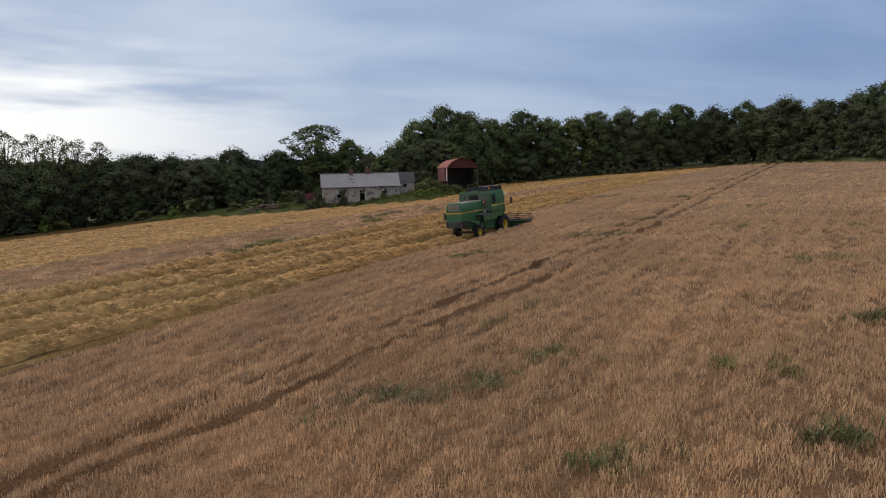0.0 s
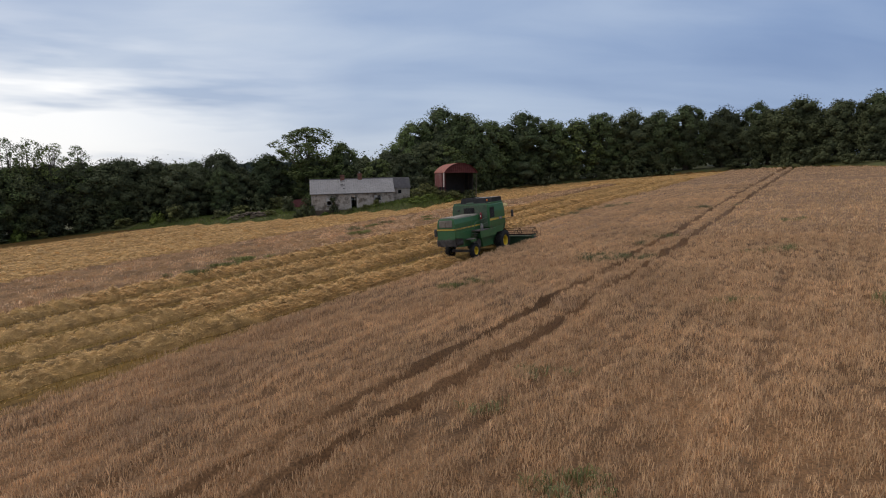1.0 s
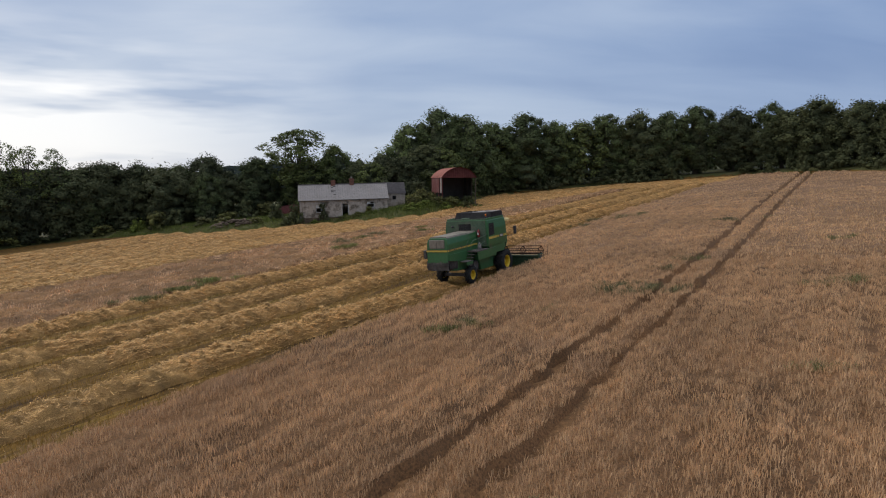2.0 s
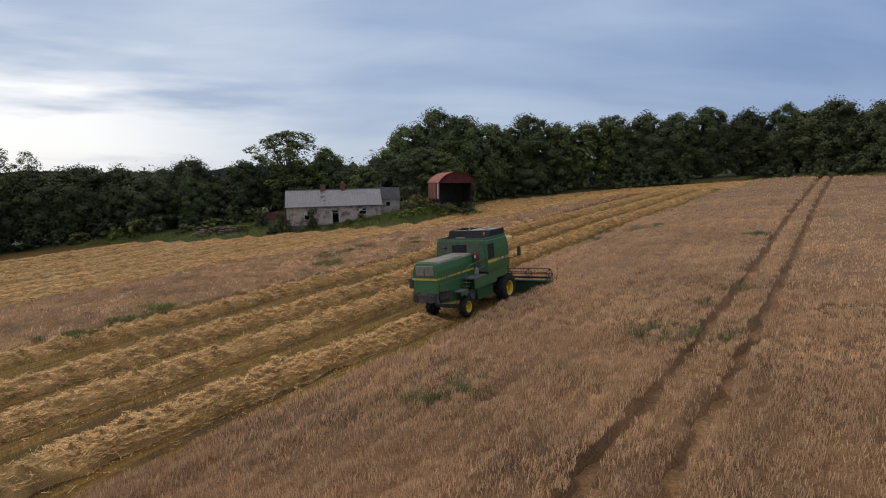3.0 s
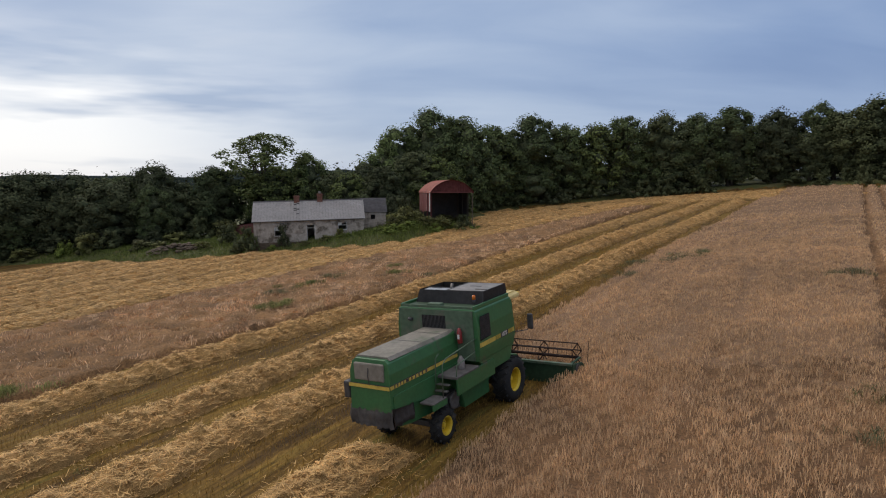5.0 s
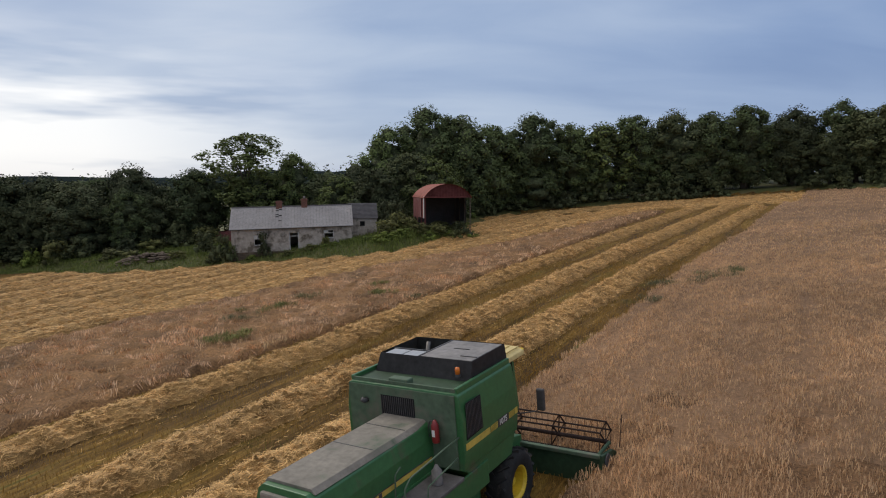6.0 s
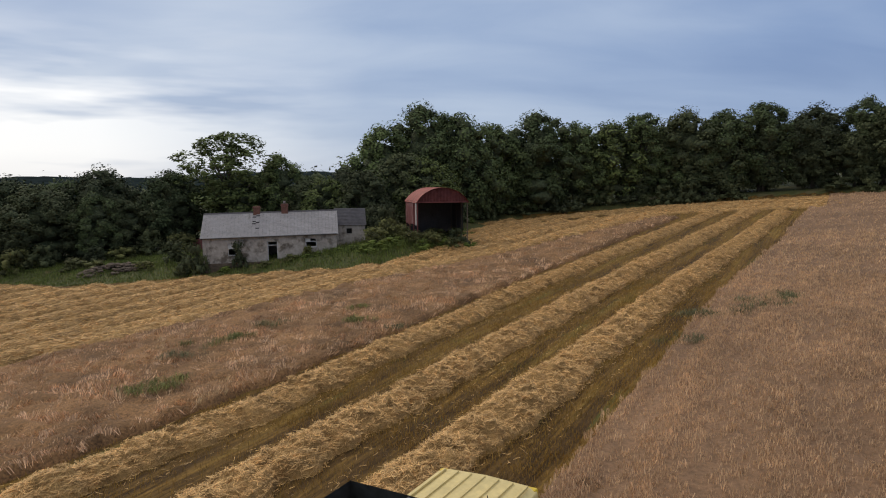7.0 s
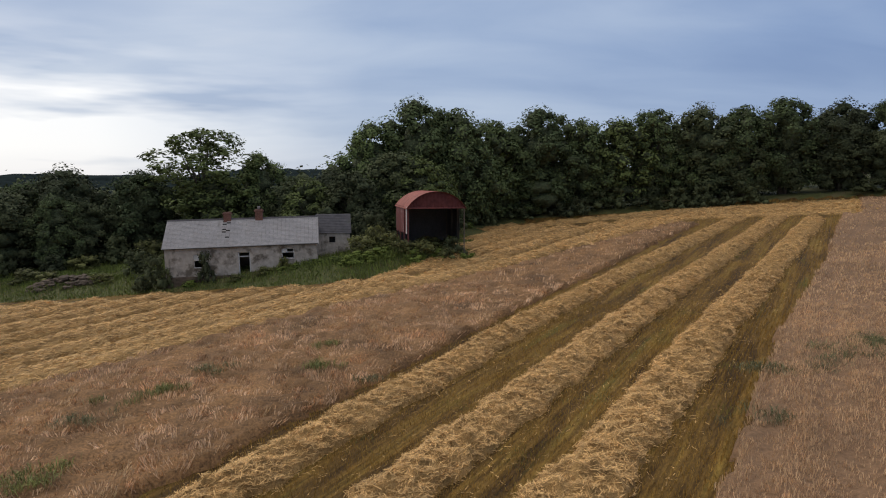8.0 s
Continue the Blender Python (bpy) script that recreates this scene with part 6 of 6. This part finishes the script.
run = 0.0
for (ax, ay), (bx, by) in zip(EDGE, EDGE[1:]):
    seg = math.hypot(bx - ax, by - ay)
    nx, ny = -(by - ay) / seg, (bx - ax) / seg
    d = run
    while d < seg:
        fwd = rng.uniform(3.0, 6.5) if ax > 34 else rng.uniform(1.5, 3.6) if ax > 11 or ax < -60 else rng.uniform(1.5, 5.5) if ax < -40 else rng.uniform(0.5, 2.5)
        x, y = ax + (bx - ax) * d / seg - nx * fwd, ay + (by - ay) * d / seg - ny * fwd
        if not (-9 < x < 0 and y < 121) and rim(x, y) > 0.5:
            bush(1 if ax > 34 else rng.choice((0, 1, 1, 1)) if ax > 4 else rng.choice((0, 1, 1, 2)), x, y, rng.uniform(2.6, 4.6), rng.uniform(1.6, 3.4), rng.uniform(0, 6.28))
        d += rng.uniform(2.6, 3.8)
    run = d - seg
# round the buildings: kind, x, y, width, height
for kind, x, y, w, h in [
    (1, -21.7, 109.0, 2.6, 3.0), (1, -23.0, 109.6, 1.6, 1.3), (1, -20.7, 109.2, 1.3, 1.8), (2, -18.6, 109.3, 1.8, 0.9), (1, -17.3, 109.7, 1.6, 2.6), (0, -10.4, 110.5, 1.2, 1.3), (2, -7.6, 111.6, 2.6, 0.7), (0, -3.6, 113.0, 3.4, 2.0), (2, -3.0, 111.0, 3.2, 1.2), (1, -2.8, 116.8, 3.6, 3.2), (0, 0.4, 112.2, 2.6, 1.6), (0, 2.4, 112.7, 2.8, 1.8), (0, 4.6, 113.0, 2.4, 1.5), (0, -12.0, 110.2, 1.8, 0.7), (0, -14.4, 109.6, 1.5, 0.6), (2, -9.8, 110.6, 2.2, 0.7),
    (2, -5.6, 111.2, 2.4, 0.8), (0, -3.6, 112.6, 2.8, 1.5), (2, -4.4, 110.6, 2.6, 0.9), (0, -1.2, 113.8, 3.0, 1.9), (2, -1.6, 111.6, 3.0, 1.3), (2, 1.6, 111.6, 2.6, 1.5), (2, 3.8, 113.2, 2.6, 1.5),
    (1, 5.2, 115.0, 2.6, 2.0), (2, 6.4, 117.5, 1.6, 0.9), (2, 5.0, 123.0, 2.2, 1.2), (1, 4.6, 129.0, 3.0, 2.6), (0, -2.6, 115.6, 2.8, 2.6), (1, -3.8, 118.2, 3.4, 3.4), (0, -2.4, 114.0, 1.8, 2.3),
    (0, 2.6, 117.0, 3.0, 1.2), (0, 4.4, 119.0, 3.2, 1.4), (1, -25.6, 114.0, 3.0, 2.4), (0, -28.5, 112.6, 2.4, 1.0), (0, -34.8, 114.6, 2.6, 1.3), (2, -30.2, 115.4, 2.6, 0.9), (0, -38.5, 117.0, 3.0, 1.6),
    (1, 5.8, 135.0, 3.2, 2.8), (1, 7.2, 140.5, 3.4, 3.0), (2, 6.6, 113.6, 2.2, 1.0)]:
    bush(kind, x, y, w, h, (x * 5 + y) % 6.28)


# ---- rough grass of the verge
def verge_grass():
    r2 = np.random.RandomState(91)
    n = 120000
    x, y = r2.uniform(-56, 16, n), r2.uniform(103, 133, n)
    d = rim(x, y)
    bx, by = (x - 0.7) * 0.98 + (y - 112.2) * 0.2, -(x - 0.7) * 0.2 + (y - 112.2) * 0.98
    ok = (d > -0.3) & (d < 22) & ~((bx > 0) & (bx < 5.9) & (by > 0.6) & (by < 8.8))
    x, y = x[ok], y[ok]
    x2, y2 = r2.uniform(-95, 80, 30000), r2.uniform(60, 152, 30000)
    d = rim(x2, y2)
    ok = (d > -0.4) & (d < 4) & ((x2 < 7) | (x2 > 55))
    x, y = np.concatenate([x, x2[ok]]), np.concatenate([y, y2[ok]])
    n = len(x)
    P = np.stack([x, y, ground_z(x, y) - 0.02], -1)
    tall = r2.uniform(0.14, 0.38, n) * (1 + 0.35 * ripple(x, y, 5.0, 92)) * (1 + 1.3 * np.exp(-((x + 1) / 7.0) ** 2 - ((y - 112) / 4.5) ** 2))
    V, Q = blades(P, tall, r2.uniform(0.03, 0.07, n), r2.uniform(0, 0.5, n), r2.uniform(0, 6.28, n), r2.uniform(0.1, 0.9, n), r2, True)
    tagged(new("verge_grass", mesh_of("verge_grass", V, Q, [M["blade"]])), "long rank green grass and seed heads along the verge", "grass", kind="stuff")


verge_grass()
